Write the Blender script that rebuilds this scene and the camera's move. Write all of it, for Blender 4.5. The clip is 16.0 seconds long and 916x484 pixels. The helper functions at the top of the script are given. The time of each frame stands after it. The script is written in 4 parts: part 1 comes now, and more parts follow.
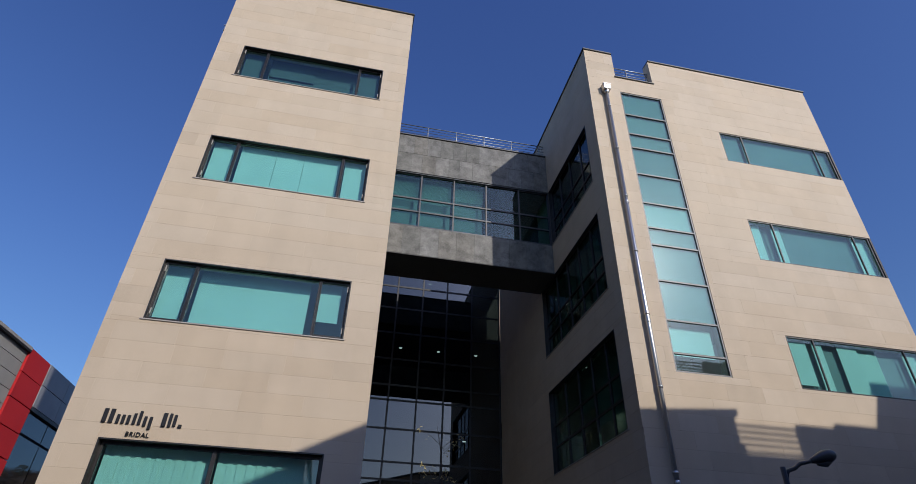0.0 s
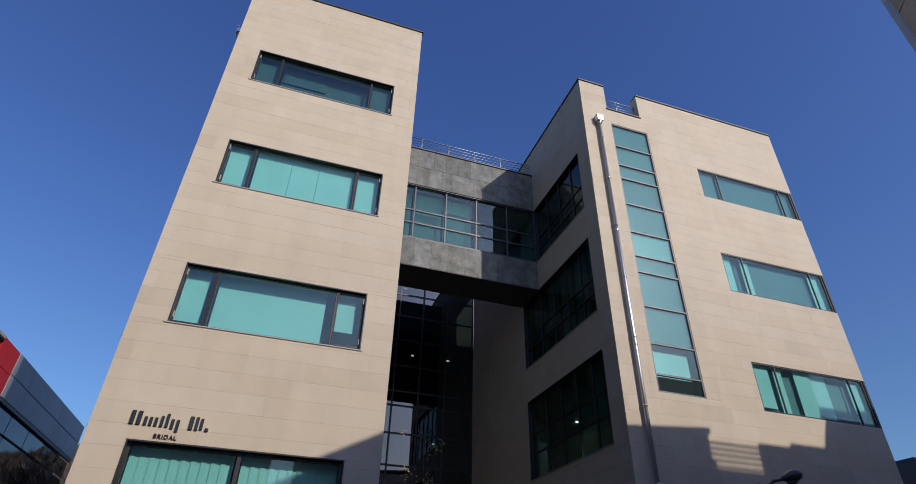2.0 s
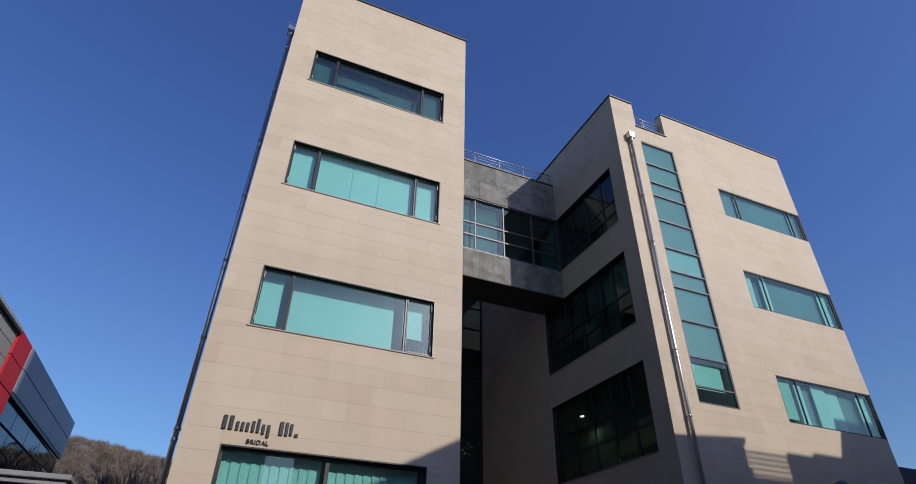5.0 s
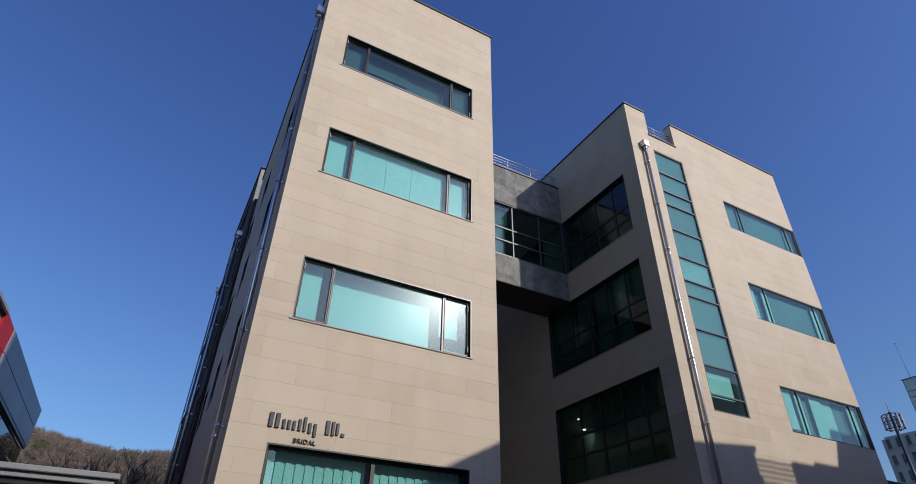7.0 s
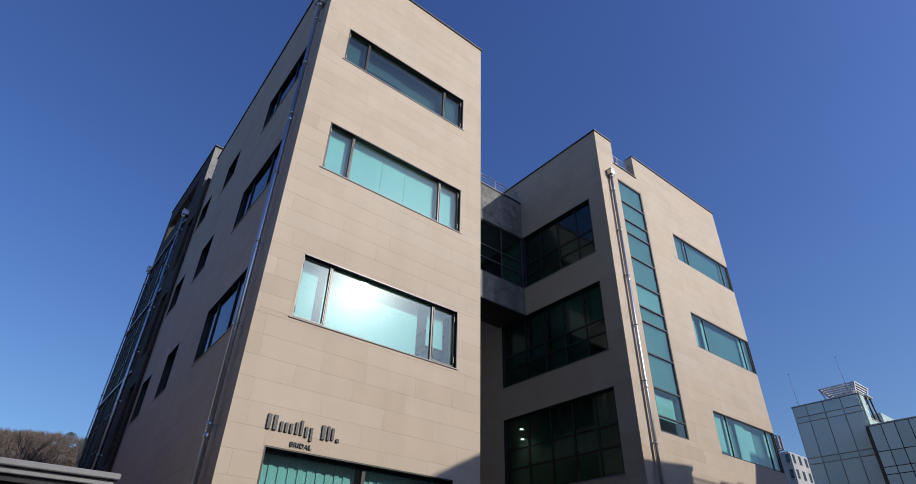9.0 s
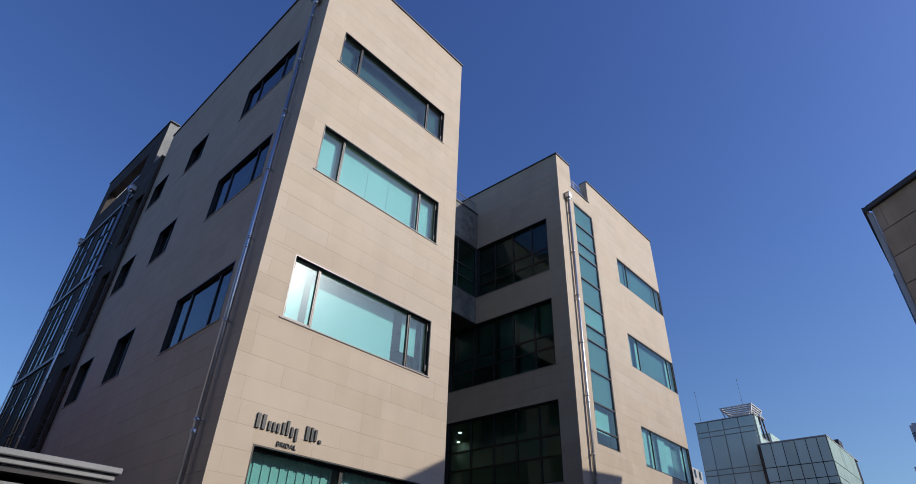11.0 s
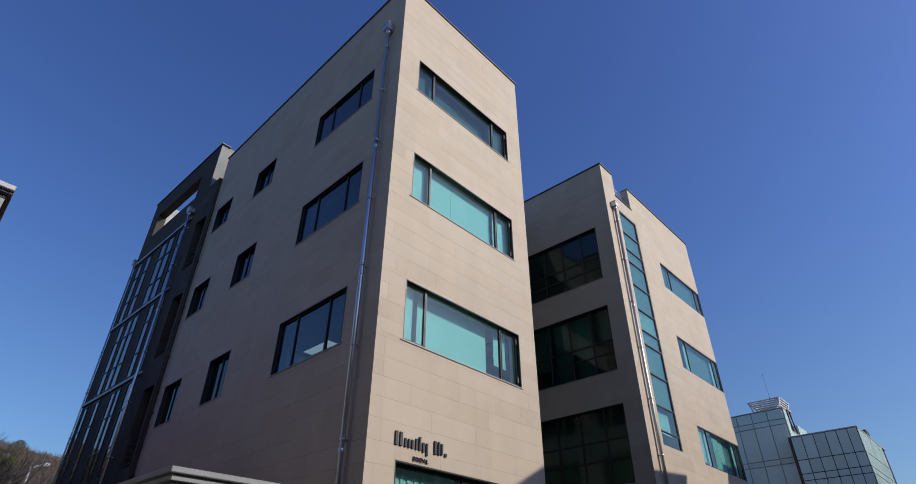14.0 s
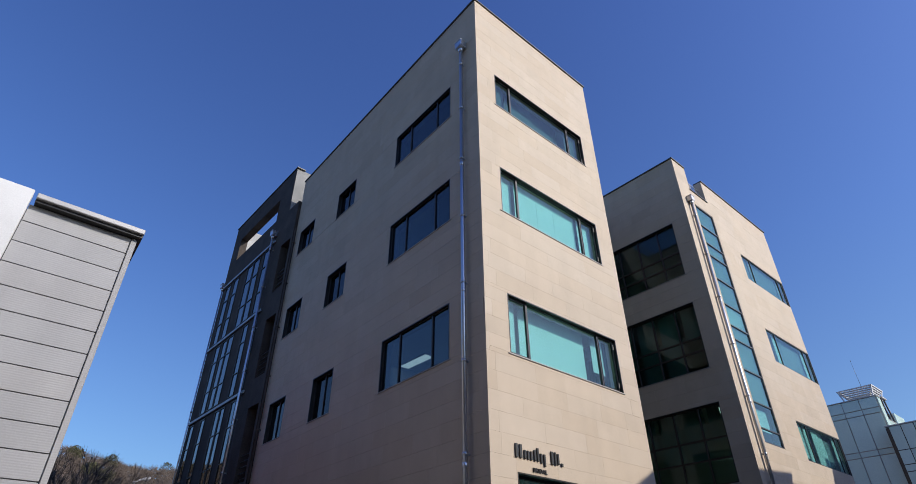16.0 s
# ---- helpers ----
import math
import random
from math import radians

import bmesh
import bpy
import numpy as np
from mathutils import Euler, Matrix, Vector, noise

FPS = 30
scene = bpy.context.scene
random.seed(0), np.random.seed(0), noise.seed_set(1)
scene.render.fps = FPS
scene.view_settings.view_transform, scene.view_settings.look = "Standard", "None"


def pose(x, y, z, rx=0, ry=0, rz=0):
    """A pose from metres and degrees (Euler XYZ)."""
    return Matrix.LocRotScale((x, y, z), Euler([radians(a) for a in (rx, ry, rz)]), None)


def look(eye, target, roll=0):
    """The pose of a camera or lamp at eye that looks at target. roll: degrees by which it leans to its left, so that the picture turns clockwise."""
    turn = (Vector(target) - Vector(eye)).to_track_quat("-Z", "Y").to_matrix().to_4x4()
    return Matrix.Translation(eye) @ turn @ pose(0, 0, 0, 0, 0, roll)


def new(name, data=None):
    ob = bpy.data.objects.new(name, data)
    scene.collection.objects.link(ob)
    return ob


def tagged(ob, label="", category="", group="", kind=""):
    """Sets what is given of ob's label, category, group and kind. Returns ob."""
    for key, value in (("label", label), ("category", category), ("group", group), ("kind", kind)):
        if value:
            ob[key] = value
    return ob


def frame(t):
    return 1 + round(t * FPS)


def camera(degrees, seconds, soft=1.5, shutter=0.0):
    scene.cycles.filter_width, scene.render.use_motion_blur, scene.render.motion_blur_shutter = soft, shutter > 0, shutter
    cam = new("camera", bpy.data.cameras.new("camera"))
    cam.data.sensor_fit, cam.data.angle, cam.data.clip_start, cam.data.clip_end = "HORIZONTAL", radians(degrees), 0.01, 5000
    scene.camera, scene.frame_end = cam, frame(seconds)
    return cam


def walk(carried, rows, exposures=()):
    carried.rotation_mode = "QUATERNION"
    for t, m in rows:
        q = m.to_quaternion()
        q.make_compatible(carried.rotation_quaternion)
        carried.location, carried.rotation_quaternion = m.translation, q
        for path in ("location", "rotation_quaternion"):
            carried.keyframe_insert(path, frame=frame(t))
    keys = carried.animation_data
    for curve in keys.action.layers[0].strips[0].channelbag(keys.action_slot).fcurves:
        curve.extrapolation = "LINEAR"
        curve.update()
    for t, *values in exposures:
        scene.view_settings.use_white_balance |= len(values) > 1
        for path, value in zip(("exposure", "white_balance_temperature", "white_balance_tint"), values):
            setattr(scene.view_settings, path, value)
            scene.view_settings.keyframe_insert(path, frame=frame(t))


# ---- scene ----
cam = camera(77.9, 16.0, soft=0.5)
PATH = [
    (0, (5.108, -11.425, 1.772), (5.419, -9.8, 2.896), 1.7),
    (0.5, (4.691, -11.63, 1.762), (5.051, -10.017, 2.888), 1.6),
    (1, (4.245, -11.705, 1.801), (4.655, -10.101, 2.924), 1.6),
    (1.5, (3.769, -11.815, 1.778), (4.224, -10.224, 2.901), 1.7),
    (2, (3.324, -11.918, 1.761), (3.821, -10.337, 2.88), 1.7),
    (2.5, (2.876, -11.943, 1.778), (3.409, -10.373, 2.896), 1.7),
    (3, (2.392, -11.97, 1.745), (2.955, -10.412, 2.866), 1.4),
    (3.5, (1.906, -11.896, 1.743), (2.495, -10.345, 2.861), 1.2),
    (4, (1.451, -11.781, 1.723), (2.054, -10.238, 2.843), 1.0),
    (4.5, (1.004, -11.591, 1.722), (1.627, -10.056, 2.842), 1.0),
    (5, (0.662, -11.34, 1.809), (1.305, -9.81, 2.924), 1.1),
    (7.5, (-1.463, -10.074, 1.991), (-0.623, -8.635, 3.097), 1.3),
    (8, (-1.893, -9.862, 2.041), (-0.99, -8.462, 3.148), 1.5),
    (8.5, (-2.328, -9.756, 2.081), (-1.367, -8.397, 3.19), 1.5),
    (9, (-2.655, -9.575, 2.086), (-1.632, -8.262, 3.195), 1.6),
    (11.3, (-4.296, -8.984, 2.074), (-3.061, -7.869, 3.184), 1.6),
    (11.5, (-4.42, -8.857, 2.043), (-3.176, -7.754, 3.156), 1.1),
    (12, (-4.821, -8.8, 2.031), (-3.566, -7.71, 3.143), 0.8),
    (12.5, (-5.239, -8.711, 2.035), (-3.985, -7.618, 3.145), 0.5),
    (13, (-5.563, -8.576, 2.019), (-4.315, -7.475, 3.128), 0.4),
    (13.5, (-5.865, -8.298, 1.981), (-4.624, -7.189, 3.089), 0.5),
    (14, (-6.242, -8.112, 2.018), (-5.02, -6.981, 3.126), 0.2),
    (14.5, (-6.593, -7.916, 2.077), (-5.399, -6.754, 3.185), 0.1),
    (15, (-6.91, -7.817, 2.12), (-5.738, -6.636, 3.229), 0.1),
    (15.5, (-7.122, -7.738, 2.141), (-6.002, -6.508, 3.252), -0.3),
    (16, (-7.297, -7.678, 2.147), (-6.2, -6.425, 3.254), -0.3),
]
walk(cam, [(t, look(eye, target, roll)) for t, eye, target, roll in PATH], [(0, 0.0), (12.5, 0.02), (14, -0.02), (14.5, 0.04), (15.2, 0.2), (16, 0.27)])

# ---- light ----
SUN_DIR = Vector((0.403, -0.778, 0.481)).normalized()
sun = new("sun", bpy.data.lights.new("sun", "SUN"))
sun.data.energy, sun.data.angle, sun.data.color = 3.28, radians(0.53), (1.0, 0.955, 0.89)
sun.matrix_world = look(SUN_DIR * 60, (0, 0, 0))
world = bpy.data.worlds.new("sky")
scene.world = world
world.use_nodes = True
wn = world.node_tree.nodes
sky = wn.new("ShaderNodeTexSky")
sky.sky_type, sky.sun_disc = "NISHITA", False
sky.sun_elevation = math.asin(SUN_DIR.z)
sky.sun_rotation = math.atan2(SUN_DIR.x, SUN_DIR.y)
sky.altitude, sky.air_density, sky.dust_density, sky.ozone_density = 850, 1.03, 3.0, 7.0
tint = wn.new("ShaderNodeMix")
tint.data_type, tint.blend_type = "RGBA", "MULTIPLY"
tint.inputs[0].default_value = 1.0
# pale haze low down, deeper blue overhead
where, height, haze = wn.new("ShaderNodeTexCoord"), wn.new("ShaderNodeSeparateXYZ"), wn.new("ShaderNodeValToRGB")
world.node_tree.links.new(where.outputs["Generated"], height.inputs[0])
world.node_tree.links.new(height.outputs["Z"], haze.inputs[0])
haze.color_ramp.elements.new(0.5)
for e, (p, c) in zip(haze.color_ramp.elements, ((0.12, (1.06, 1.05, 0.975, 1)), (0.5, (0.885, 0.955, 1.19, 1)), (0.88, (0.79, 0.855, 1.23, 1)))):
    e.position, e.color = p, c
world.node_tree.links.new(haze.outputs[0], tint.inputs[7])
world.node_tree.links.new(sky.outputs[0], tint.inputs[6])
world.node_tree.links.new(tint.outputs[2], wn["Background"].inputs[0])
wn["Background"].inputs[1].default_value = 0.129



# ---- materials ----
def material(name):
    m = bpy.data.materials.new(name)
    m.use_nodes = True
    nt = m.node_tree
    return m, nt, nt.nodes["Principled BSDF"]


def node(nt, kind, **values):
    n = nt.nodes.new(kind)
    for key, v in values.items():
        n.inputs[key].default_value = v
    return n


def ramp(nt, fac, stops):
    r = nt.nodes.new("ShaderNodeValToRGB")
    el = r.color_ramp.elements
    while len(el) < len(stops):
        el.new(0.5)
    for e, (p, c) in zip(el, stops):
        e.position, e.color = p, (*c, 1) if len(c) == 3 else c
    nt.links.new(fac, r.inputs[0])
    return r.outputs[0]


def blend(nt, kind, fac, a, b):
    n = nt.nodes.new("ShaderNodeMix")
    n.data_type, n.blend_type = "RGBA", kind
    for sock, v in ((n.inputs[0], fac), (n.inputs[6], a), (n.inputs[7], b)):
        if hasattr(v, "is_linked"):
            nt.links.new(v, sock)
        else:
            sock.default_value = v if not isinstance(v, tuple) else (*v, 1)
    return n.outputs[2]


def coords(nt, stretch=(1, 1, 1)):
    g = nt.nodes.new("ShaderNodeNewGeometry")
    m = nt.nodes.new("ShaderNodeMapping")
    m.inputs["Scale"].default_value = stretch
    nt.links.new(g.outputs["Position"], m.inputs[0])
    return m.outputs[0]


def noise_at(nt, where, scale, detail=4.0, rough=0.55):
    n = node(nt, "ShaderNodeTexNoise", Scale=scale, Detail=detail, Roughness=rough)
    nt.links.new(where, n.inputs["Vector"])
    return n.outputs["Fac"]


def bump(nt, shader, height, strength, distance):
    b = node(nt, "ShaderNodeBump", Strength=strength, Distance=distance)
    nt.links.new(height, b.inputs["Height"])
    nt.links.new(b.outputs[0], shader.inputs["Normal"])


def grey(v):
    return (v, v, v)


def surface(name, dark, light, scale=3.0, fine=60.0, rough=0.6, metal=0.0, piece=0.0, relief=0.15, depth=0.004, stretch=(1, 1, 1), stain=0.0, spec=0.5):
    """A surface with colour between dark and light, grain at two scales and, by piece, its own shade for each piece."""
    m, nt, sh = material(name)
    at = coords(nt, stretch)
    big, small = noise_at(nt, at, scale), noise_at(nt, at, fine, 3.0, 0.7)
    mixed = nt.nodes.new("ShaderNodeMath")
    mixed.operation = "MULTIPLY_ADD"
    mixed.inputs[1].default_value = 0.45
    nt.links.new(small, mixed.inputs[0])
    half = nt.nodes.new("ShaderNodeMath")
    half.operation = "MULTIPLY"
    half.inputs[1].default_value = 0.55
    nt.links.new(big, half.inputs[0])
    nt.links.new(half.outputs[0], mixed.inputs[2])
    col = ramp(nt, mixed.outputs[0], [(0.36, dark), (0.64, light)])
    if piece:
        oi = nt.nodes.new("ShaderNodeObjectInfo")
        ge = nt.nodes.new("ShaderNodeNewGeometry")
        add = nt.nodes.new("ShaderNodeMath")
        nt.links.new(oi.outputs["Random"], add.inputs[0])
        nt.links.new(ge.outputs["Random Per Island"], add.inputs[1])
        fr = nt.nodes.new("ShaderNodeMath")
        fr.operation = "FRACT"
        nt.links.new(add.outputs[0], fr.inputs[0])
        shade = ramp(nt, fr.outputs[0], [(0.0, (1 - piece, 1 - piece, 1 - piece * 1.1)), (0.35, grey(1.0)), (0.7, (1.0, 0.985, 0.965)), (1.0, (1 - piece * 0.3, 1 - piece * 0.45, 1 - piece * 0.7))])
        col = blend(nt, "MULTIPLY", 1.0, col, shade)
    if stain:
        streak = noise_at(nt, coords(nt, (1.6, 1.6, 0.12)), 1.3, 5.0)
        col = blend(nt, "MULTIPLY", stain, col, ramp(nt, streak, [(0.38, grey(0.72)), (0.6, grey(1.0))]))
    nt.links.new(col, sh.inputs["Base Color"])
    sh.inputs["Roughness"].default_value, sh.inputs["Metallic"].default_value = rough, metal
    sh.inputs["Specular IOR Level"].default_value = spec
    if relief:
        bump(nt, sh, small, relief, depth)
    return m


def stone_material():
    """Beige flamed granite: salt and pepper grain, faint clouding, every slab a little different."""
    m, nt, sh = material("beige_granite")
    at = coords(nt)
    cloud, grain, fleck = noise_at(nt, at, 1.1, 3.0), noise_at(nt, at, 85.0, 3.0, 0.75), noise_at(nt, at, 150.0, 1.0)
    col = ramp(nt, grain, [(0.28, (0.468, 0.373, 0.27)), (0.5, (0.552, 0.448, 0.329)), (0.72, (0.63, 0.52, 0.39))])
    col = blend(nt, "MULTIPLY", 0.55, col, ramp(nt, cloud, [(0.35, (0.86, 0.85, 0.84)), (0.65, (1, 1, 1))]))
    col = blend(nt, "MULTIPLY", 0.9, col, ramp(nt, fleck, [(0.27, grey(0.5)), (0.38, grey(1.0)), (0.66, grey(1.0)), (0.74, grey(1.14))]))
    oi, ge = nt.nodes.new("ShaderNodeObjectInfo"), nt.nodes.new("ShaderNodeNewGeometry")
    add, fr = nt.nodes.new("ShaderNodeMath"), nt.nodes.new("ShaderNodeMath")
    fr.operation = "FRACT"
    nt.links.new(oi.outputs["Random"], add.inputs[0])
    nt.links.new(ge.outputs["Random Per Island"], add.inputs[1])
    nt.links.new(add.outputs[0], fr.inputs[0])
    shade = ramp(nt, fr.outputs[0], [(0.0, (0.915, 0.895, 0.87)), (0.12, (0.965, 0.95, 0.93)), (0.45, (1, 0.995, 0.995)), (0.75, (0.99, 0.965, 0.935)), (1.0, (0.945, 0.915, 0.875))])
    col = blend(nt, "MULTIPLY", 1.0, col, shade)
    streak = noise_at(nt, coords(nt, (2.2, 2.2, 0.1)), 1.4, 5.0)
    col = blend(nt, "MULTIPLY", 0.25, col, ramp(nt, streak, [(0.36, grey(0.86)), (0.58, grey(1.0))]))
    nt.links.new(col, sh.inputs["Base Color"])
    sh.inputs["Roughness"].default_value = 0.72
    bump(nt, sh, grain, 0.2, 0.003)
    return m


def glass_material(name, tint, ior=1.5, ripple=0.0, dust=0.0):
    """A pane: tinted, clear to light, with a Fresnel gloss; dust blurs a share of that gloss."""
    m, nt, sh = material(name)
    nt.nodes.remove(sh)
    clear, gloss = nt.nodes.new("ShaderNodeBsdfTransparent"), nt.nodes.new("ShaderNodeBsdfGlossy")
    clear.inputs[0].default_value = (*tint, 1)
    gloss.inputs["Roughness"].default_value = 0.012
    lw, power, scale, mix = node(nt, "ShaderNodeLayerWeight", Blend=0.5), nt.nodes.new("ShaderNodeMath"), nt.nodes.new("ShaderNodeMath"), nt.nodes.new("ShaderNodeMixShader")
    f0 = ((ior - 1) / (ior + 1)) ** 2
    power.operation, power.inputs[1].default_value = "POWER", 5.0
    scale.operation, scale.inputs[1].default_value, scale.inputs[2].default_value = "MULTIPLY_ADD", 1 - f0, f0
    nt.links.new(lw.outputs["Facing"], power.inputs[0])
    nt.links.new(power.outputs[0], scale.inputs[0])
    nt.links.new(scale.outputs[0], mix.inputs[0])
    nt.links.new(clear.outputs[0], mix.inputs[1])
    if dust:
        film, veil = nt.nodes.new("ShaderNodeMixShader"), nt.nodes.new("ShaderNodeBsdfGlossy")
        veil.inputs["Roughness"].default_value, film.inputs[0].default_value = 0.22, dust
        nt.links.new(gloss.outputs[0], film.inputs[1])
        nt.links.new(veil.outputs[0], film.inputs[2])
        nt.links.new(film.outputs[0], mix.inputs[2])
    else:
        nt.links.new(gloss.outputs[0], mix.inputs[2])
    if ripple:
        b = node(nt, "ShaderNodeBump", Strength=ripple, Distance=0.02)
        nt.links.new(noise_at(nt, coords(nt), 0.9, 1.0), b.inputs["Height"])
        nt.links.new(b.outputs[0], gloss.inputs["Normal"])
    nt.links.new(mix.outputs[0], nt.nodes["Material Output"].inputs[0])
    return m


def lamp_material(name, colour, strength):
    m, nt, sh = material(name)
    sh.inputs["Base Color"].default_value = (0.8, 0.8, 0.8, 1)
    sh.inputs["Emission Color"].default_value, sh.inputs["Emission Strength"].default_value = (*colour, 1), strength
    return m


STONE = stone_material()
MORTAR = surface("joint_mortar", (0.5, 0.405, 0.3), (0.58, 0.475, 0.355), rough=0.9)
BASALT = surface("grey_basalt", (0.10, 0.096, 0.088), (0.27, 0.262, 0.246), 3.4, 34.0, 0.75, piece=0.3, relief=0.5, depth=0.012, stain=0.5)
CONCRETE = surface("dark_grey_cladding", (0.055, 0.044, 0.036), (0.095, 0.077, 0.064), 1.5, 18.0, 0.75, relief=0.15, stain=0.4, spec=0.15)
PALE_CONCRETE = surface("pale_grey_concrete", (0.36, 0.35, 0.33), (0.5, 0.49, 0.46), 1.4, 30.0, 0.8, stain=0.4)
END_CONCRETE = surface("mid_grey_concrete", (0.21, 0.205, 0.19), (0.30, 0.29, 0.27), 1.4, 30.0, 0.8, stain=0.4)
SOFFIT = surface("dark_soffit_panel", (0.05, 0.045, 0.04), (0.075, 0.07, 0.062), 1.0, 20.0, 0.7)
FRAME = surface("dark_bronze_frame", (0.036, 0.033, 0.031), (0.056, 0.052, 0.049), 4.0, 90.0, 0.36, 0.5, relief=0.03)
GREY_FRAME = surface("grey_metal_frame", (0.05, 0.05, 0.052), (0.085, 0.085, 0.087), 4.0, 90.0, 0.45, 0.3, relief=0.03)
COPING = surface("dark_metal_coping", (0.06, 0.058, 0.056), (0.1, 0.096, 0.092), 2.0, 60.0, 0.45, 0.5, relief=0.03)
SILL = surface("pale_sill_metal", (0.30, 0.265, 0.23), (0.39, 0.35, 0.31), 3.0, 80.0, 0.6, 0.0, relief=0.03)
STEEL = surface("brushed_stainless_steel", (0.50, 0.48, 0.455), (0.64, 0.62, 0.59), 3.0, 140.0, 0.36, 1.0, relief=0.04, depth=0.001, stretch=(1, 1, 0.05))
RAIL_STEEL = surface("satin_rail_steel", (0.30, 0.31, 0.32), (0.42, 0.43, 0.44), 3.0, 90.0, 0.5, 0.9, relief=0.03)
DULL_STEEL = surface("weathered_pipe_steel", (0.58, 0.585, 0.60), (0.72, 0.725, 0.74), 2.0, 70.0, 0.3, 0.95, relief=0.03, stretch=(1, 1, 0.1))
GLASS = glass_material("green_tinted_glass", (0.695, 0.88, 0.858), 1.68, 0.02, 0.1)
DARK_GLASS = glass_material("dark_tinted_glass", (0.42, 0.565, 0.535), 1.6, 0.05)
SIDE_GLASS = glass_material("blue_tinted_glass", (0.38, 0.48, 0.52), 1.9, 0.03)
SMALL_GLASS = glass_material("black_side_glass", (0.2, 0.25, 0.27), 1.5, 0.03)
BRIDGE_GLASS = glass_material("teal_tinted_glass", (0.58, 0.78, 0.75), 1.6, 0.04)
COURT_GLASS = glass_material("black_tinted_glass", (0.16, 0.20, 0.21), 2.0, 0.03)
BLUE_GLASS = glass_material("blue_mirror_glass", (0.25, 0.3, 0.36), 2.4, 0.05)
MIRROR_GLASS = glass_material("sky_mirror_glass", (0.2, 0.24, 0.3), 2.6, 0.04)
BLIND = surface("white_blind_fabric", (0.70, 0.73, 0.71), (0.84, 0.86, 0.84), 0.9, 120.0, 0.85, relief=0.1)
DARK_BLIND = surface("dark_grey_blind_fabric", (0.105, 0.11, 0.12), (0.14, 0.146, 0.155), 0.9, 120.0, 0.85, relief=0.1)
GREY_BLIND = surface("grey_blind_fabric", (0.25, 0.26, 0.275), (0.32, 0.33, 0.345), 0.9, 120.0, 0.85, relief=0.1)
PALE_FROSTED = surface("pale_frosted_panel", (0.46, 0.49, 0.48), (0.54, 0.57, 0.56), 0.7, 40.0, 0.7, relief=0.0)
FROSTED = surface("frosted_backing_panel", (0.26, 0.28, 0.285), (0.33, 0.35, 0.355), 0.7, 40.0, 0.7, piece=0.18, relief=0.0)
ROOM = surface("pale_room_paint", (0.66, 0.66, 0.64), (0.74, 0.74, 0.72), 0.8, 30.0, 0.85, relief=0.05)
BLACK = surface("black_letter_metal", (0.008, 0.008, 0.008), (0.014, 0.013, 0.013), 5.0, 60.0, 0.45, relief=0.03)
RED = surface("red_metal_panel", (0.42, 0.018, 0.022), (0.52, 0.026, 0.030), 0.8, 40.0, 0.5, piece=0.08, relief=0.02, spec=0.2)
SILVER = surface("silver_metal_panel", (0.33, 0.33, 0.36), (0.42, 0.42, 0.45), 0.8, 40.0, 0.4, 0.3, piece=0.08, relief=0.02)
GREY_PANEL = surface("light_grey_ribbed_panel", (0.28, 0.273, 0.273), (0.34, 0.331, 0.328), 0.6, 30.0, 0.55, piece=0.06, relief=0.03, stain=0.2)


def add_ribs(m, spacing, strength):
    """Fine level ribs pressed into sheet metal, on top of its own relief."""
    nt = m.node_tree
    sh = next(n for n in nt.nodes if n.type == "BSDF_PRINCIPLED")
    tc, sep = nt.nodes.new("ShaderNodeTexCoord"), nt.nodes.new("ShaderNodeSeparateXYZ")
    turn, wave = nt.nodes.new("ShaderNodeMath"), nt.nodes.new("ShaderNodeMath")
    turn.operation, turn.inputs[1].default_value, wave.operation = "MULTIPLY", math.tau / spacing, "SINE"
    b = node(nt, "ShaderNodeBump", Strength=strength, Distance=0.004)
    nt.links.new(tc.outputs["Object"], sep.inputs[0])
    nt.links.new(sep.outputs["Z"], turn.inputs[0])
    nt.links.new(turn.outputs[0], wave.inputs[0])
    nt.links.new(wave.outputs[0], b.inputs["Height"])
    if sh.inputs["Normal"].links:
        nt.links.new(sh.inputs["Normal"].links[0].from_socket, b.inputs["Normal"])
    nt.links.new(b.outputs[0], sh.inputs["Normal"])


add_ribs(GREY_PANEL, 0.042, 0.12)
TRIM = surface("grey_trim_metal", (0.36, 0.345, 0.33), (0.44, 0.425, 0.41), 1.0, 40.0, 0.45, 0.2, relief=0.02)
CANOPY_GREY = surface("canopy_grey_metal", (0.2, 0.196, 0.19), (0.265, 0.26, 0.252), 1.0, 40.0, 0.5, relief=0.02, stain=0.2)
WHITE = surface("white_painted_metal", (0.56, 0.55, 0.535), (0.67, 0.66, 0.645), 1.0, 40.0, 0.5, relief=0.02)
BROWN_STONE = surface("brown_granite_slab", (0.42, 0.325, 0.23), (0.62, 0.49, 0.36), 1.2, 45.0, 0.7, piece=0.2, relief=0.2, stain=0.4)
DARK_JOINT = surface("dark_brown_backing", (0.07, 0.05, 0.035), (0.11, 0.085, 0.06), 2.0, 40.0, 0.9)
TEAL_GLASS = surface("pale_green_facade_glass", (0.52, 0.68, 0.61), (0.62, 0.77, 0.70), 0.4, 12.0, 0.12, piece=0.16, relief=0.0)
RENDER_GREY = surface("grey_painted_render", (0.42, 0.40, 0.43), (0.54, 0.515, 0.55), 0.6, 12.0, 0.8, stain=0.4)
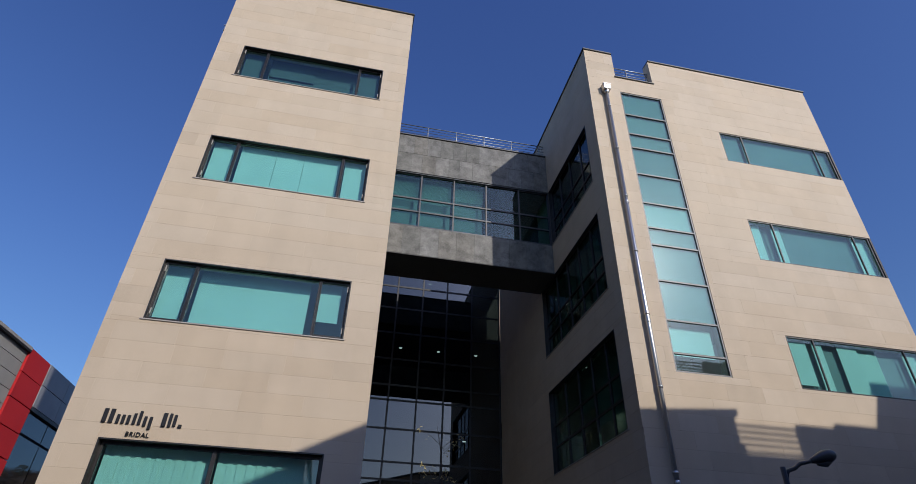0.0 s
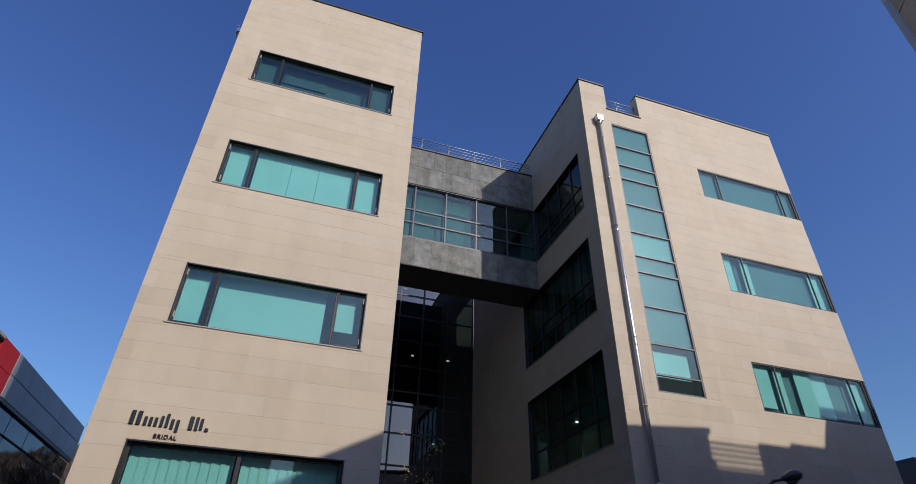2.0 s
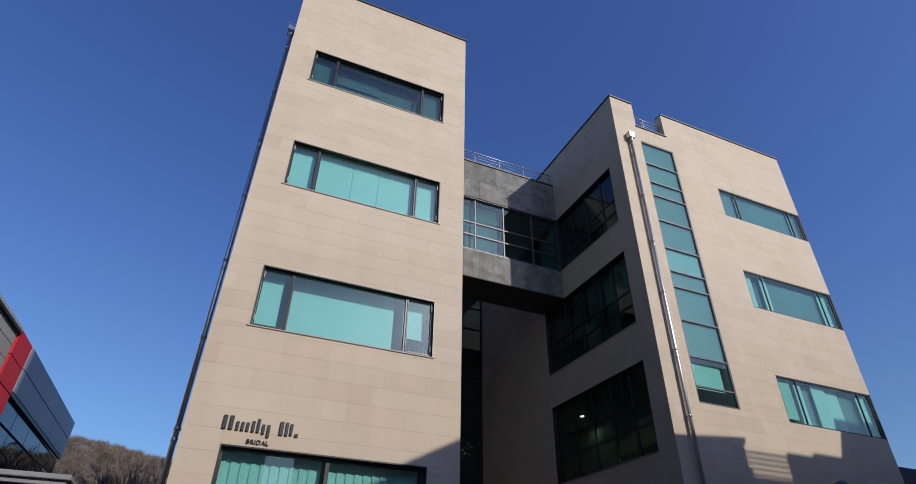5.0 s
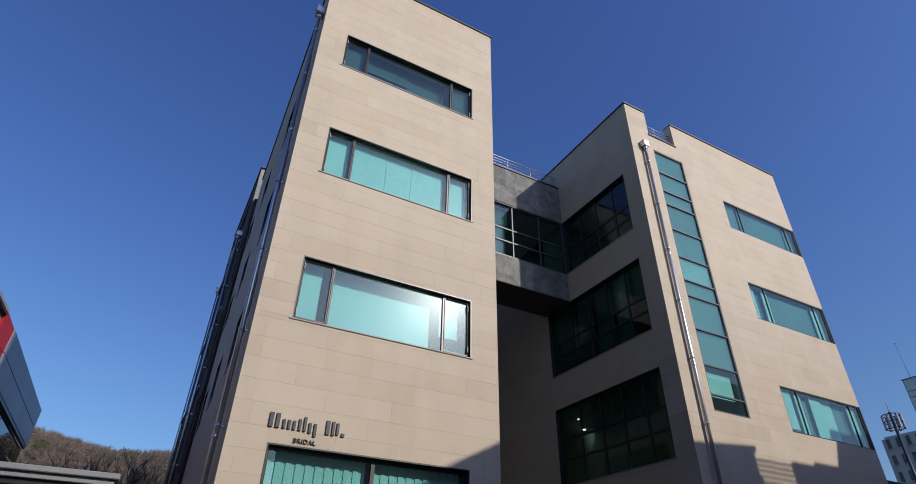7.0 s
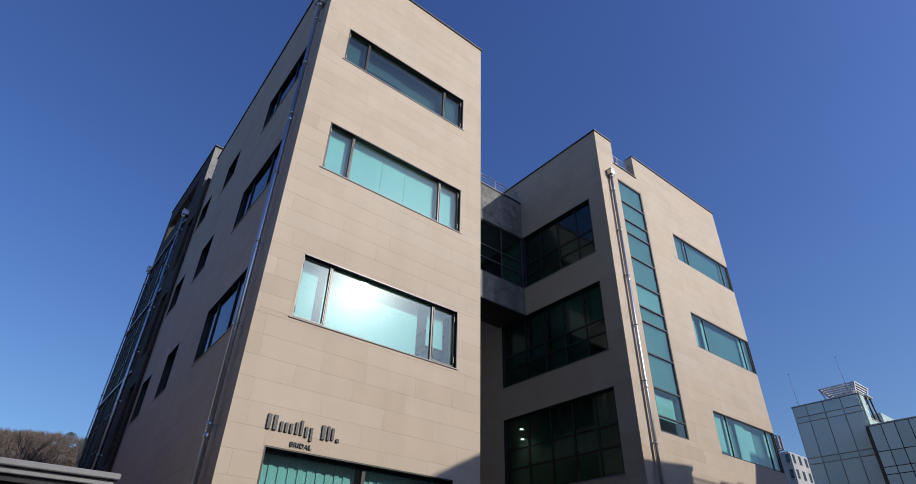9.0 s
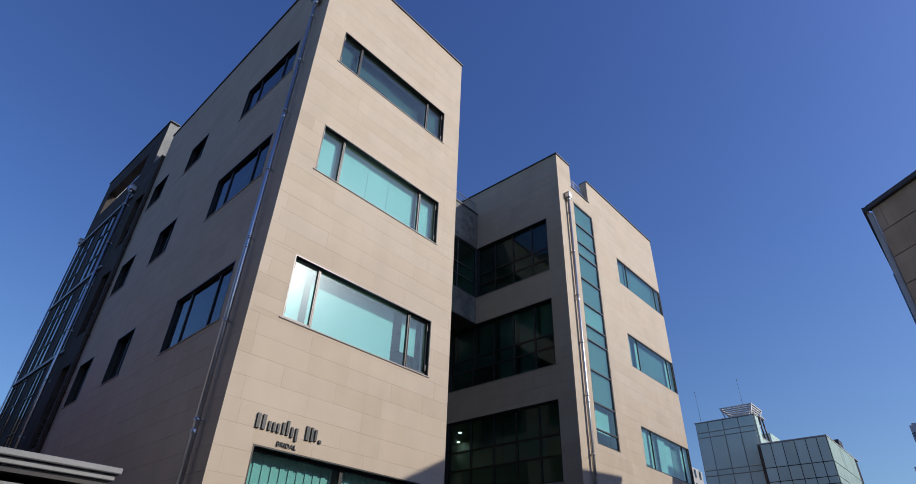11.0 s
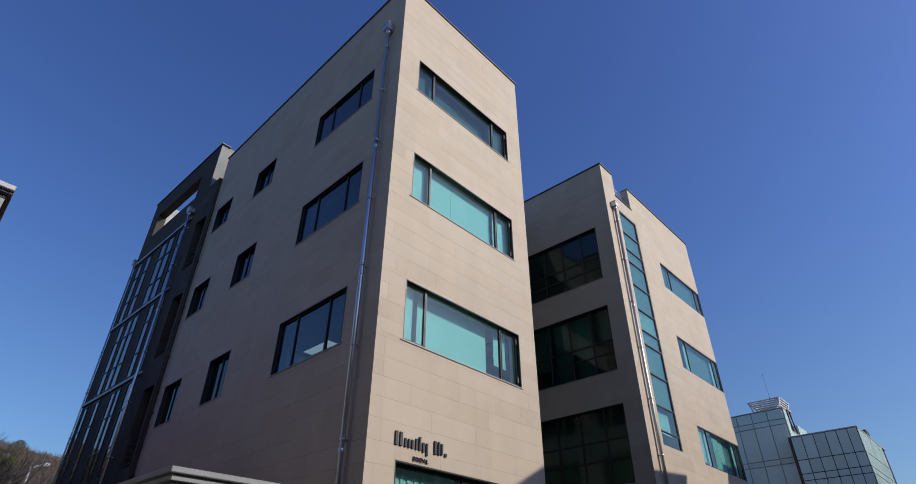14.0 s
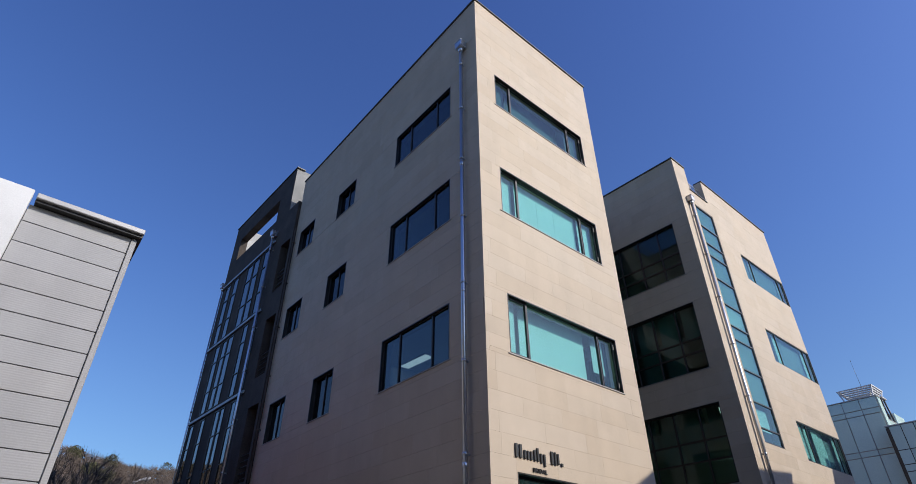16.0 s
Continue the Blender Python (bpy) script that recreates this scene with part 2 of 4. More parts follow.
RENDER_DARK = surface("dark_violet_render", (0.17, 0.155, 0.185), (0.24, 0.22, 0.255), 0.6, 12.0, 0.8, stain=0.4)
RENDER_WHITE = surface("off_white_painted_render", (0.4, 0.385, 0.355), (0.5, 0.48, 0.445), 0.5, 12.0, 0.8, stain=0.4)
NAVY = surface("dark_navy_cladding", (0.02, 0.022, 0.032), (0.035, 0.037, 0.05), 0.8, 20.0, 0.5)
ASPHALT = surface("asphalt", (0.045, 0.045, 0.047), (0.075, 0.074, 0.073), 0.5, 60.0, 0.9, relief=0.3)
PAVING = surface("concrete_paving", (0.085, 0.08, 0.074), (0.14, 0.132, 0.122), 0.6, 40.0, 0.85, relief=0.2)
GRASS = surface("winter_woodland_floor", (0.06, 0.045, 0.034), (0.11, 0.082, 0.06), 0.05, 1.2, 0.95, relief=0.4, depth=0.4)
TWIGS = surface("bare_brown_twigs", (0.12, 0.09, 0.07), (0.22, 0.168, 0.13), 0.03, 0.4, 0.9, piece=0.3, relief=0.0)
PINE = surface("dark_pine_needles", (0.06, 0.062, 0.024), (0.12, 0.115, 0.048), 0.3, 4.0, 0.85, piece=0.3, relief=0.0)
BARK = surface("dark_tree_bark", (0.04, 0.032, 0.028), (0.085, 0.068, 0.058), 2.0, 30.0, 0.9, relief=0.3)
DRY_LEAF = surface("dry_yellow_leaf", (0.34, 0.27, 0.10), (0.5, 0.42, 0.2), 4.0, 30.0, 0.7, piece=0.3, relief=0.0)
YELLOW = surface("yellow_sign_paint", (0.62, 0.36, 0.02), (0.72, 0.43, 0.03), 3.0, 40.0, 0.45, relief=0.02)
LAMP_GREY = surface("dark_grey_lamp_paint", (0.03, 0.03, 0.032), (0.05, 0.05, 0.052), 3.0, 60.0, 0.35, 0.2, relief=0.03)
DOWNLIGHT = lamp_material("downlight_glow", (1.0, 0.93, 0.8), 14.0)
TUBE_LIGHT = lamp_material("ceiling_panel_glow", (1.0, 0.98, 0.93), 1.2)


# ---- mesh helpers ----
def mesh_of(name, verts, faces, mat, smooth=False):
    me = bpy.data.meshes.new(name)
    me.from_pydata(verts, [], faces)
    me.materials.append(mat)
    if smooth:
        me.polygons.foreach_set("use_smooth", [True] * len(me.polygons))
    me.update()
    return me


def part(name, bm, mat, parent=None, label=""):
    """Links a bmesh as one mesh object, under a thing or a part."""
    me = bpy.data.meshes.new(name)
    bmesh.ops.recalc_face_normals(bm, faces=bm.faces[:])
    bm.to_mesh(me)
    bm.free()
    me.materials.append(mat)
    ob = new(name, me)
    ob.parent = parent
    return tagged(ob, label=label)


def thing(name, label, category, group="", kind="", at=(0, 0, 0)):
    ob = new(name)
    ob.location = at
    ob.empty_display_size = 0.2
    return tagged(ob, label, category, group, kind)


def add_box(bm, lo, hi, bevel=0.0):
    """A box between two corners, its edges softened by bevel."""
    lo, hi = [min(a, b) for a, b in zip(lo, hi)], [max(a, b) for a, b in zip(lo, hi)]
    vs = [bm.verts.new((x, y, z)) for x in (lo[0], hi[0]) for y in (lo[1], hi[1]) for z in (lo[2], hi[2])]
    fs = [bm.faces.new([vs[i] for i in q]) for q in ((0, 1, 3, 2), (4, 6, 7, 5), (0, 4, 5, 1), (2, 3, 7, 6), (0, 2, 6, 4), (1, 5, 7, 3))]
    if bevel:
        es = list({e for f in fs for e in f.edges})
        bmesh.ops.bevel(bm, geom=es, offset=bevel, segments=1, affect="EDGES", profile=0.5)
    return bm


def box(lo, hi, bevel=0.0):
    return add_box(bmesh.new(), lo, hi, bevel)


def add_tube(bm, points, radii, sides=10, cap=True):
    """A tube along points with a radius at each."""
    points = [Vector(p) for p in points]
    rings = []
    for i, p in enumerate(points):
        d = (points[min(i + 1, len(points) - 1)] - points[max(i - 1, 0)]).normalized()
        a = d.orthogonal().normalized() if abs(d.z) < 0.99 else Vector((1, 0, 0))
        a = (a - d * a.dot(d)).normalized()
        b = d.cross(a)
        r = radii[i] if hasattr(radii, "__len__") else radii
        rings.append([bm.verts.new(p + (a * math.cos(k * math.tau / sides) + b * math.sin(k * math.tau / sides)) * r) for k in range(sides)])
    for r0, r1 in zip(rings, rings[1:]):
        for k in range(sides):
            bm.faces.new((r0[k], r0[(k + 1) % sides], r1[(k + 1) % sides], r1[k])).smooth = sides > 5
    if cap and sides > 2:
        bm.faces.new(rings[0][::-1])
        bm.faces.new(rings[-1])
    return bm


class Face:
    """An upright face of a building: u runs along it, d outwards from it, z up."""

    def __init__(self, axis, at, out):
        self.axis, self.at, self.out = axis, at, out

    def p(self, u, d, z):
        if self.axis == "y":
            return (u, self.at + self.out * d, z)
        return (self.at + self.out * d, u, z)

    def turn(self):
        """The turn that carries x along the face and y into it."""
        if self.axis == "y":
            return Matrix.Rotation(0 if self.out < 0 else math.pi, 4, "Z")
        return Matrix.Rotation(-math.pi / 2 if self.out < 0 else math.pi / 2, 4, "Z")

    def box(self, u0, u1, d0, d1, z0, z1, bevel=0.0, bm=None):
        return add_box(bm or bmesh.new(), self.p(u0, d0, z0), self.p(u1, d1, z1), bevel)


class LeanFace(Face):
    """An x face that drifts sideways as it runs back: lean metres for each metre along it."""

    def __init__(self, at, out, lean):
        self.axis, self.at, self.out, self.lean = "x", at, out, lean

    def p(self, u, d, z):
        return (self.at + self.lean * u + self.out * d, u, z)

    def turn(self):
        return Matrix.Rotation(-math.atan(self.lean), 4, "Z") @ Face.turn(self)

    def box(self, u0, u1, d0, d1, z0, z1, bevel=0.0, bm=None):
        bm = bm or bmesh.new()
        known = set(bm.verts)
        add_box(bm, (self.at + self.out * d0, u0, z0), (self.at + self.out * d1, u1, z1), bevel)
        for v in bm.verts:
            if v not in known:
                v.co.x += self.lean * v.co.y
        return bm


class SlantFace:
    """An upright face that runs from a corner along a level direction; d points outwards."""

    def __init__(self, corner, along):
        self.corner, self.along = Vector((*corner, 0)), Vector((*along, 0)).normalized()
        self.out = Vector((self.along.y, -self.along.x, 0))

    def p(self, u, d, z):
        return tuple(self.corner + self.along * u + self.out * d + Vector((0, 0, z)))

    def turn(self):
        return Matrix.Rotation(math.atan2(self.along.y, self.along.x), 4, "Z")


def wall(name, face, u0, u1, z0, z1, openings, d_out, d_in, mat, label, category="wall"):
    """A wall with thickness, and openings that go through it."""
    us = sorted({u0, u1, *(v for o in openings for v in o[:2] if u0 < v < u1)})
    zs = sorted({z0, z1, *(v for o in openings for v in o[2:4] if z0 < v < z1)})
    full = {}
    for i, (a, b) in enumerate(zip(us, us[1:])):
        for j, (c, d) in enumerate(zip(zs, zs[1:])):
            mu, mz = (a + b) / 2, (c + d) / 2
            full[i, j] = not any(o[0] < mu < o[1] and o[2] < mz < o[3] for o in openings)
    verts, faces = [], []

    def quad(*pts):
        n = len(verts)
        verts.extend(face.p(*q) for q in pts)
        faces.append((n, n + 1, n + 2, n + 3))

    for (i, j), solid in full.items():
        if not solid:
            continue
        a, b, c, d = us[i], us[i + 1], zs[j], zs[j + 1]
        quad((a, d_out, c), (b, d_out, c), (b, d_out, d), (a, d_out, d))
        quad((a, d_in, c), (a, d_in, d), (b, d_in, d), (b, d_in, c))
        if not full.get((i - 1, j)):
            quad((a, d_out, c), (a, d_out, d), (a, d_in, d), (a, d_in, c))
        if not full.get((i + 1, j)):
            quad((b, d_out, c), (b, d_in, c), (b, d_in, d), (b, d_out, d))
        if not full.get((i, j - 1)):
            quad((a, d_out, c), (a, d_in, c), (b, d_in, c), (b, d_out, c))
        if not full.get((i, j + 1)):
            quad((a, d_out, d), (b, d_out, d), (b, d_in, d), (a, d_in, d))
    ob = new(name, mesh_of(name, verts, faces, mat))
    return tagged(ob, label, category, kind="structure")


SLABS = {}


def slab_shape(w, h, t=0.03, c=0.0007):
    """Corners and faces of one slab, centred, its front at y = 0, with eased edges."""
    a, b = w / 2, h / 2
    v = [(x, y, z) for y, k in ((t, 0), (c, 0), (0, c)) for x, z in ((-a + k, -b + k), (a - k, -b + k), (a - k, b - k), (-a + k, b - k))]
    f = [(8, 9, 10, 11)]
    for n in range(4):
        m = (n + 1) % 4
        f += [(n, m, 4 + m, 4 + n), (4 + n, 4 + m, 8 + m, 8 + n)]
    return v, f


def clad(parent, face, u0, u1, z_start, z_end, course, length, openings, mat, name="stone_slab", jitter=True, most=295, order=None, joint=0.0016, seed=1, upright=False):
    """Lays slabs in courses over a wall, each a piece of its own; those past most are joined into one."""
    rng = random.Random(seed)
    rects = []
    z = z_start
    row = 0
    while z < z_end - 0.02:
        top = min(z + course, z_end)
        u = u0 - (rng.uniform(0.1, length) if jitter else (row % 2) * length / 2)
        while u < u1 - 0.01:
            step = length * (rng.choice((0.8, 1.0, 1.0, 1.0, 1.1)) if jitter else 1.0)
            a, b = max(u, u0), min(u + step, u1)
            if b - a > 0.02:
                rects.append((a, b, max(z, z_start), top))
            u += step
        z, row = top, row + 1
    for o in openings:
        cut = []
        for a, b, c, d in rects:
            if b <= o[0] + 1e-4 or a >= o[1] - 1e-4 or d <= o[2] + 1e-4 or c >= o[3] - 1e-4:
                cut.append((a, b, c, d))
                continue
            lo, hi = max(c, o[2]), min(d, o[3])
            if c < o[2] - 0.012:
                cut.append((a, b, c, o[2]))
            if d > o[3] + 0.012:
                cut.append((a, b, o[3], d))
            if a < o[0] - 0.012:
                cut.append((a, o[0], lo, hi))
            if b > o[1] + 0.012:
                cut.append((o[1], b, lo, hi))
        rects = cut
    if order:
        rects.sort(key=order)
    turn = face.turn()
    verts, faces = [], []
    for k, (a, b, c, d) in enumerate(rects):
        w, h = round(b - a - joint * 0.5, 4), round(d - c - joint, 4)
        if w < 0.01 or h < 0.01:
            continue
        m = Matrix.Translation(face.p((a + b) / 2, rng.uniform(-0.0015, 0.0), (c + d) / 2)) @ turn
        if k < most:
            if (w, h, mat.name) not in SLABS:
                SLABS[w, h, mat.name] = mesh_of(name, *slab_shape(w, h), mat)
            ob = new(name, SLABS[w, h, mat.name])
            ob.parent = parent
            ob.matrix_local = m
        else:
            v, f = slab_shape(w, h)
            n = len(verts)
            verts.extend(m @ Vector(q) for q in v)
            faces.extend(tuple(i + n for i in q) for q in f)
    if verts:
        rest = new(name + "_field", mesh_of(name + "_field", verts, faces, mat))
        rest.parent = parent
        tagged(rest, kind="stuff")


def bars(face, us, zs, w, d0, d1, skip=()):
    """Frame bars round a window and between its panes: us and zs hold the outer edges and the bars between."""
    bm = bmesh.new()
    for i, u in enumerate(us):
        a, b = (u, u + w) if i == 0 else (u - w, u) if i == len(us) - 1 else (u - w / 2, u + w / 2)
        face.box(a, b, d0, d1, zs[0], zs[-1], 0.004, bm)
    for j, z in enumerate(zs):
        a, b = (z, z + w) if j == 0 else (z - w, z) if j == len(zs) - 1 else (z - w / 2, z + w / 2)
        for i in range(len(us) - 1):
            l = us[i] + (w if i == 0 else w / 2)
            r = us[i + 1] - (w if i == len(us) - 2 else w / 2)
            face.box(l, r, d0 + 0.004, d1 - 0.004, a, b, 0.0, bm)
    return bm


def window(name, face, us, zs, label, recess=0.14, w=0.06, glass=None, bar_mat=None, sill=True, sashes=(), group="", depth=0.07):
    """A window: frame, panes, sill; sashes names the columns that have an opening sash with hinges."""
    glass, bar_mat = glass or GLASS, bar_mat or FRAME
    win = thing(name, label, "window", group, "structure", face.p((us[0] + us[-1]) / 2, -recess, zs[0]))
    inv = Matrix.Translation(-win.location)

    def own(pname, bm, mat, parent=win, plabel=""):
        ob = part(pname, bm, mat, parent, plabel)
        ob.matrix_local = inv if parent is win else Matrix()
        return ob

    own("window_frame", bars(face, us, zs, w, -recess - depth, -recess), bar_mat)
    # dark strips along sides and head put the reveal's shade into colour
    if recess > 0.045:
        bm = bmesh.new()
        for q in ((us[0], us[0] + 0.025, zs[0], zs[-1]), (us[-1] - 0.025, us[-1], zs[0], zs[-1]), (us[0] + 0.025, us[-1] - 0.025, zs[-1] - 0.025, zs[-1])):
            face.box(q[0], q[1], -recess, 0.003, q[2], q[3], 0, bm)
        own("shaded_reveal", bm, bar_mat)
    n, m = len(us) - 1, len(zs) - 1
    for i in range(n):
        for j in range(m):
            a, b = us[i] + (w if i == 0 else w / 2), us[i + 1] - (w if i == n - 1 else w / 2)
            c, d = zs[j] + (w if j == 0 else w / 2), zs[j + 1] - (w if j == m - 1 else w / 2)
            if i in sashes:
                sash = own("sash", bars(face, [a + 0.005, b - 0.005], [c + 0.005, d - 0.005], 0.026, -recess - 0.05, -recess + 0.006), bar_mat, win, "opening casement sash")
                outer = a + 0.02 if i == 0 else b - 0.02
                for z in (c + 0.16, d - 0.16):
                    own("hinge", face.box(outer - 0.012, outer + 0.012, -recess + 0.008, -recess + 0.03, z - 0.07, z + 0.07, 0.004), SILL, sash, "pale metal hinge")
                a, b, c, d = a + 0.026, b - 0.026, c + 0.026, d - 0.026
            own("pane", face.box(a - 0.004, b + 0.004, -recess - 0.036, -recess - 0.030, c - 0.004, d + 0.004), glass)
    if sill:
        own("window_sill", face.box(us[0] - 0.06, us[-1] + 0.03, -recess, 0.022, zs[0] - 0.036, zs[0] - 0.005, 0.006), SILL, win, "thin pale metal sill")
    return win


def hanging_blind(face, u0, u1, z0, z1, d, label, pleat=0.0, name="roller_blind", slats=0.0, cloth=None):
    """A blind behind a window: plain cloth, pleated strips, or level slats."""
    if slats:
        ob = thing("venetian_blind", label, "blind", at=face.p((u0 + u1) / 2, d, z0))
        z = z1 - 0.05
        bm = bmesh.new()
        while z > z0:
            face.box(u0, u1, d - 0.015, d + 0.015, z - 0.004, z, 0, bm)
            z -= slats
        b = part("slats", bm, BLIND, ob)
        b.matrix_local = Matrix.Translation(-ob.location)
        t = part("head_rail", face.box(u0, u1, d - 0.03, d + 0.03, z1 - 0.05, z1, 0.006), BLIND, ob)
        t.matrix_local = Matrix.Translation(-ob.location)
        return ob
    bm = bmesh.new()
    if pleat:
        u, k = u0, 0
        while u < u1:
            face.box(u, min(u + pleat * 1.04, u1), d - 0.006 - 0.02 * (k % 2), d - 0.02 * (k % 2), z0, z1, 0.0, bm)
            u, k = u + pleat, k + 1
        return tagged(part("vertical_blind", bm, BLIND), label, "blind")
    face.box(u0, u1, d - 0.004, d, z0, z1, 0.0, bm)
    add_tube(bm, [face.p(u0, d - 0.02, z1 - 0.025), face.p(u1, d - 0.02, z1 - 0.025)], 0.025, 8)
    face.box(u0, u1, d - 0.012, d + 0.008, z0 - 0.02, z0, 0.003, bm)
    return tagged(part(name, bm, cloth or BLIND), label, "blind")

# ---- ground ----
gm = bmesh.new()
gm.faces.new([gm.verts.new((x, y, -0.15)) for x, y in ((-1500, -1500), (1500, -1500), (1500, 1500), (-1500, 1500))])
tagged(part("ground", gm, PAVING), "grey concrete ground between the buildings", "ground", kind="structure")
tagged(part("road", box((-60, -8.4, -0.3), (90, -2.6, -0.02)), ASPHALT), "dark asphalt street in front of the building", "road", kind="structure")
tagged(part("pavement", box((-60, -2.6, -0.3), (90, 0.3, 0.1), 0.02), PAVING), "raised concrete pavement along the facade", "pavement", kind="structure")
tagged(part("pavement", box((-60, -16, -0.3), (90, -8.4, 0.1), 0.02), PAVING), "raised concrete pavement across the street", "pavement", kind="structure")

# ---- beige office building: faces and openings ----
TOP = 18.44
A_END = 11.56
A_FRONT, A_SIDE, A_INNER = Face("y", 0.0, -1), LeanFace(0.17, -1, 0.029), Face("x", 5.57, 1)
B_FRONT, B_SIDE, B_RIGHT = Face("y", 0.0, -1), Face("x", 11.52, -1), Face("x", 20.1, 1)
LEVELS = ((14.22, 15.48), (10.50, 11.91), (6.78, 8.20))
A_WINS = [(0.87, 4.87, a, b) for a, b in LEVELS] + [(0.87, 4.84, 1.1, 4.42)]
P_WINS = [(1.2, 4.03, 14.22, 15.5), (1.2, 4.03, 10.55, 11.9), (1.2, 4.03, 6.83, 8.2)]
P_SMALL = [(a, b, c, d) for a, b in ((6.6, 7.88), (9.76, 11.04)) for c, d in ((14.29, 15.43), (10.68, 11.91), (6.95, 8.28))]
R_WINS = [(15.92, 20.0, a - 0.02, b - 0.02) for a, b in LEVELS]
V_STRIP = (12.60, 14.08, 6.86, 16.57)
NOTCH = (12.54, 13.90, 17.26, 20.0)
S_WINS = [(0.68, 4.25, 13.05, 15.42), (0.68, 5.62, 9.34, 11.86), (0.68, 5.62, 5.62, 8.14)]
SHOP = (13.2, 19.6, 0.15, 4.4)

I_WINS = [(0.9, 3.6, 13.05, 15.42), (1.0, 5.2, 9.34, 11.86), (1.0, 5.2, 5.62, 8.14), (6.4, 10.4, 9.34, 11.86), (6.4, 10.4, 5.62, 8.14)]

wall_a = wall("wall_front_west", A_FRONT, 0.205, 5.57, 0, TOP, A_WINS, -0.032, -0.34, MORTAR, "beige granite clad front wall of the taller wing")
wall_as = wall("wall_side_west", A_SIDE, 0.34, A_END, 0, TOP, P_WINS + P_SMALL, -0.032, -0.34, MORTAR, "beige granite clad side wall with small windows, in shade")
# the inner wall is darkened so less light bounces onto the wing opposite
wall_ai = wall("wall_inner_west", A_INNER, 0.34, 11.3, 0, TOP, I_WINS, 0.0, -0.3, BASALT, "plain courtyard wall out of view, darkened to cut bounced light")
wall_b = wall("wall_front_east", B_FRONT, 11.555, 20.1, 0, TOP, R_WINS + [V_STRIP, NOTCH, SHOP], -0.032, -0.34, MORTAR, "beige granite clad front wall of the lower wing")
wall_bs = wall("wall_side_east", B_SIDE, 0.34, 11.4, 0, TOP, S_WINS, -0.032, -0.34, MORTAR, "beige granite clad courtyard wall in shade")
wall_br = wall("wall_right_east", B_RIGHT, 0.34, 11.4, 0, TOP, [], 0.0, -0.3, STONE, "plain beige stone side wall")
wall("wall_back_west", Face("y", A_END, 1), 0.88, 5.27, 0, TOP, [], 0.0, -0.25, STONE, "plain beige stone back wall")
wall("wall_back_east", Face("y", 16.0, 1), 5.6, 20.1, 0, TOP - 0.8, [], 0.0, -0.25, STONE, "plain beige stone back wall")
tagged(part("roof", box((0.86, 0.35, 17.0), (5.26, 11.2, 17.2)), PALE_CONCRETE), "flat grey concrete roof behind the parapet", "roof", kind="structure")
tagged(part("roof", box((11.87, 0.35, 17.0), (19.79, 11.3, 17.2)), PALE_CONCRETE), "flat grey concrete roof behind the parapet", "roof", kind="structure")
for n, (lo, hi) in enumerate((((0.13, -0.04, TOP), (5.61, 0.34, TOP + 0.06)), ((5.23, 0.342, TOP), (5.61, A_END, TOP + 0.06)),
                              ((11.48, -0.04, TOP), (12.54, 0.34, TOP + 0.06)), ((13.90, -0.04, TOP), (20.14, 0.34, TOP + 0.06)), ((11.48, 0.342, TOP), (11.86, 11.4, TOP + 0.06)),
                              ((19.76, 0.342, TOP), (20.14, 11.4, TOP + 0.06)), ((12.50, -0.04, 17.26), (13.94, 0.34, 17.31)))):
    tagged(part("coping", box(lo, hi, 0.008), COPING), "thin dark metal coping on the parapet", "coping", kind="structure")

tagged(part("coping", A_SIDE.box(0.342, A_END + 0.03, -0.34, 0.04, TOP, TOP + 0.06, 0.008), COPING), "thin dark metal coping on the parapet", "coping", kind="structure")

# inner floors, ceilings and rooms
# pale room paint, but the dark cladding colour behind the courtyard glass
for zc in (4.75, 8.5, 12.2, 15.8):
    for lo, hi in (((0.86, 0.35), (5.26, 11.2)), ((11.87, 0.35), (19.79, 11.3)), ((5.9, 11.4), (11.86, 15.7))):
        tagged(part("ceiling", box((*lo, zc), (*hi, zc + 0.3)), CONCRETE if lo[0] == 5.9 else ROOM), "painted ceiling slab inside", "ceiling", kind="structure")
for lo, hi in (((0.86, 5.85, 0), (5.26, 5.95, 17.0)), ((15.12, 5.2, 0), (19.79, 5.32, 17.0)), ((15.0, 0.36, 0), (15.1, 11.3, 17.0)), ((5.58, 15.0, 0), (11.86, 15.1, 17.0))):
    tagged(part("partition", box(lo, hi), CONCRETE if lo[0] == 5.58 else ROOM), "painted inner partition wall", "wall", kind="structure")

# ---- windows of the taller wing ----
for k, (a, b, c, d) in enumerate(A_WINS[:3]):
    window("window_%d" % (k + 1), A_FRONT, [a, 1.57, 4.18, b], [c, d], "wide dark-framed window with green tinted panes and two casements", 0.08, 0.042, sashes=(0, 2), group="front windows of the taller wing")
window("window_4", A_FRONT, [0.87, 2.86, 4.84], [1.1, 4.42], "large dark-framed shop window with vertical blinds", 0.13, 0.08, sill=False)
for k, (a, b, c, d) in enumerate(P_WINS):
    window("window_%d" % (k + 5), A_SIDE, [a, 1.91, 3.26, b], [c, d], "dark-framed three-part window in the shaded side wall", 0.05, 0.05, SIDE_GLASS, group="side windows of the taller wing")
for k, (a, b, c, d) in enumerate(P_SMALL):
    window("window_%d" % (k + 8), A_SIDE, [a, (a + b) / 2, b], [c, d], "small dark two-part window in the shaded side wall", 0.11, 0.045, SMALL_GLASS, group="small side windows")

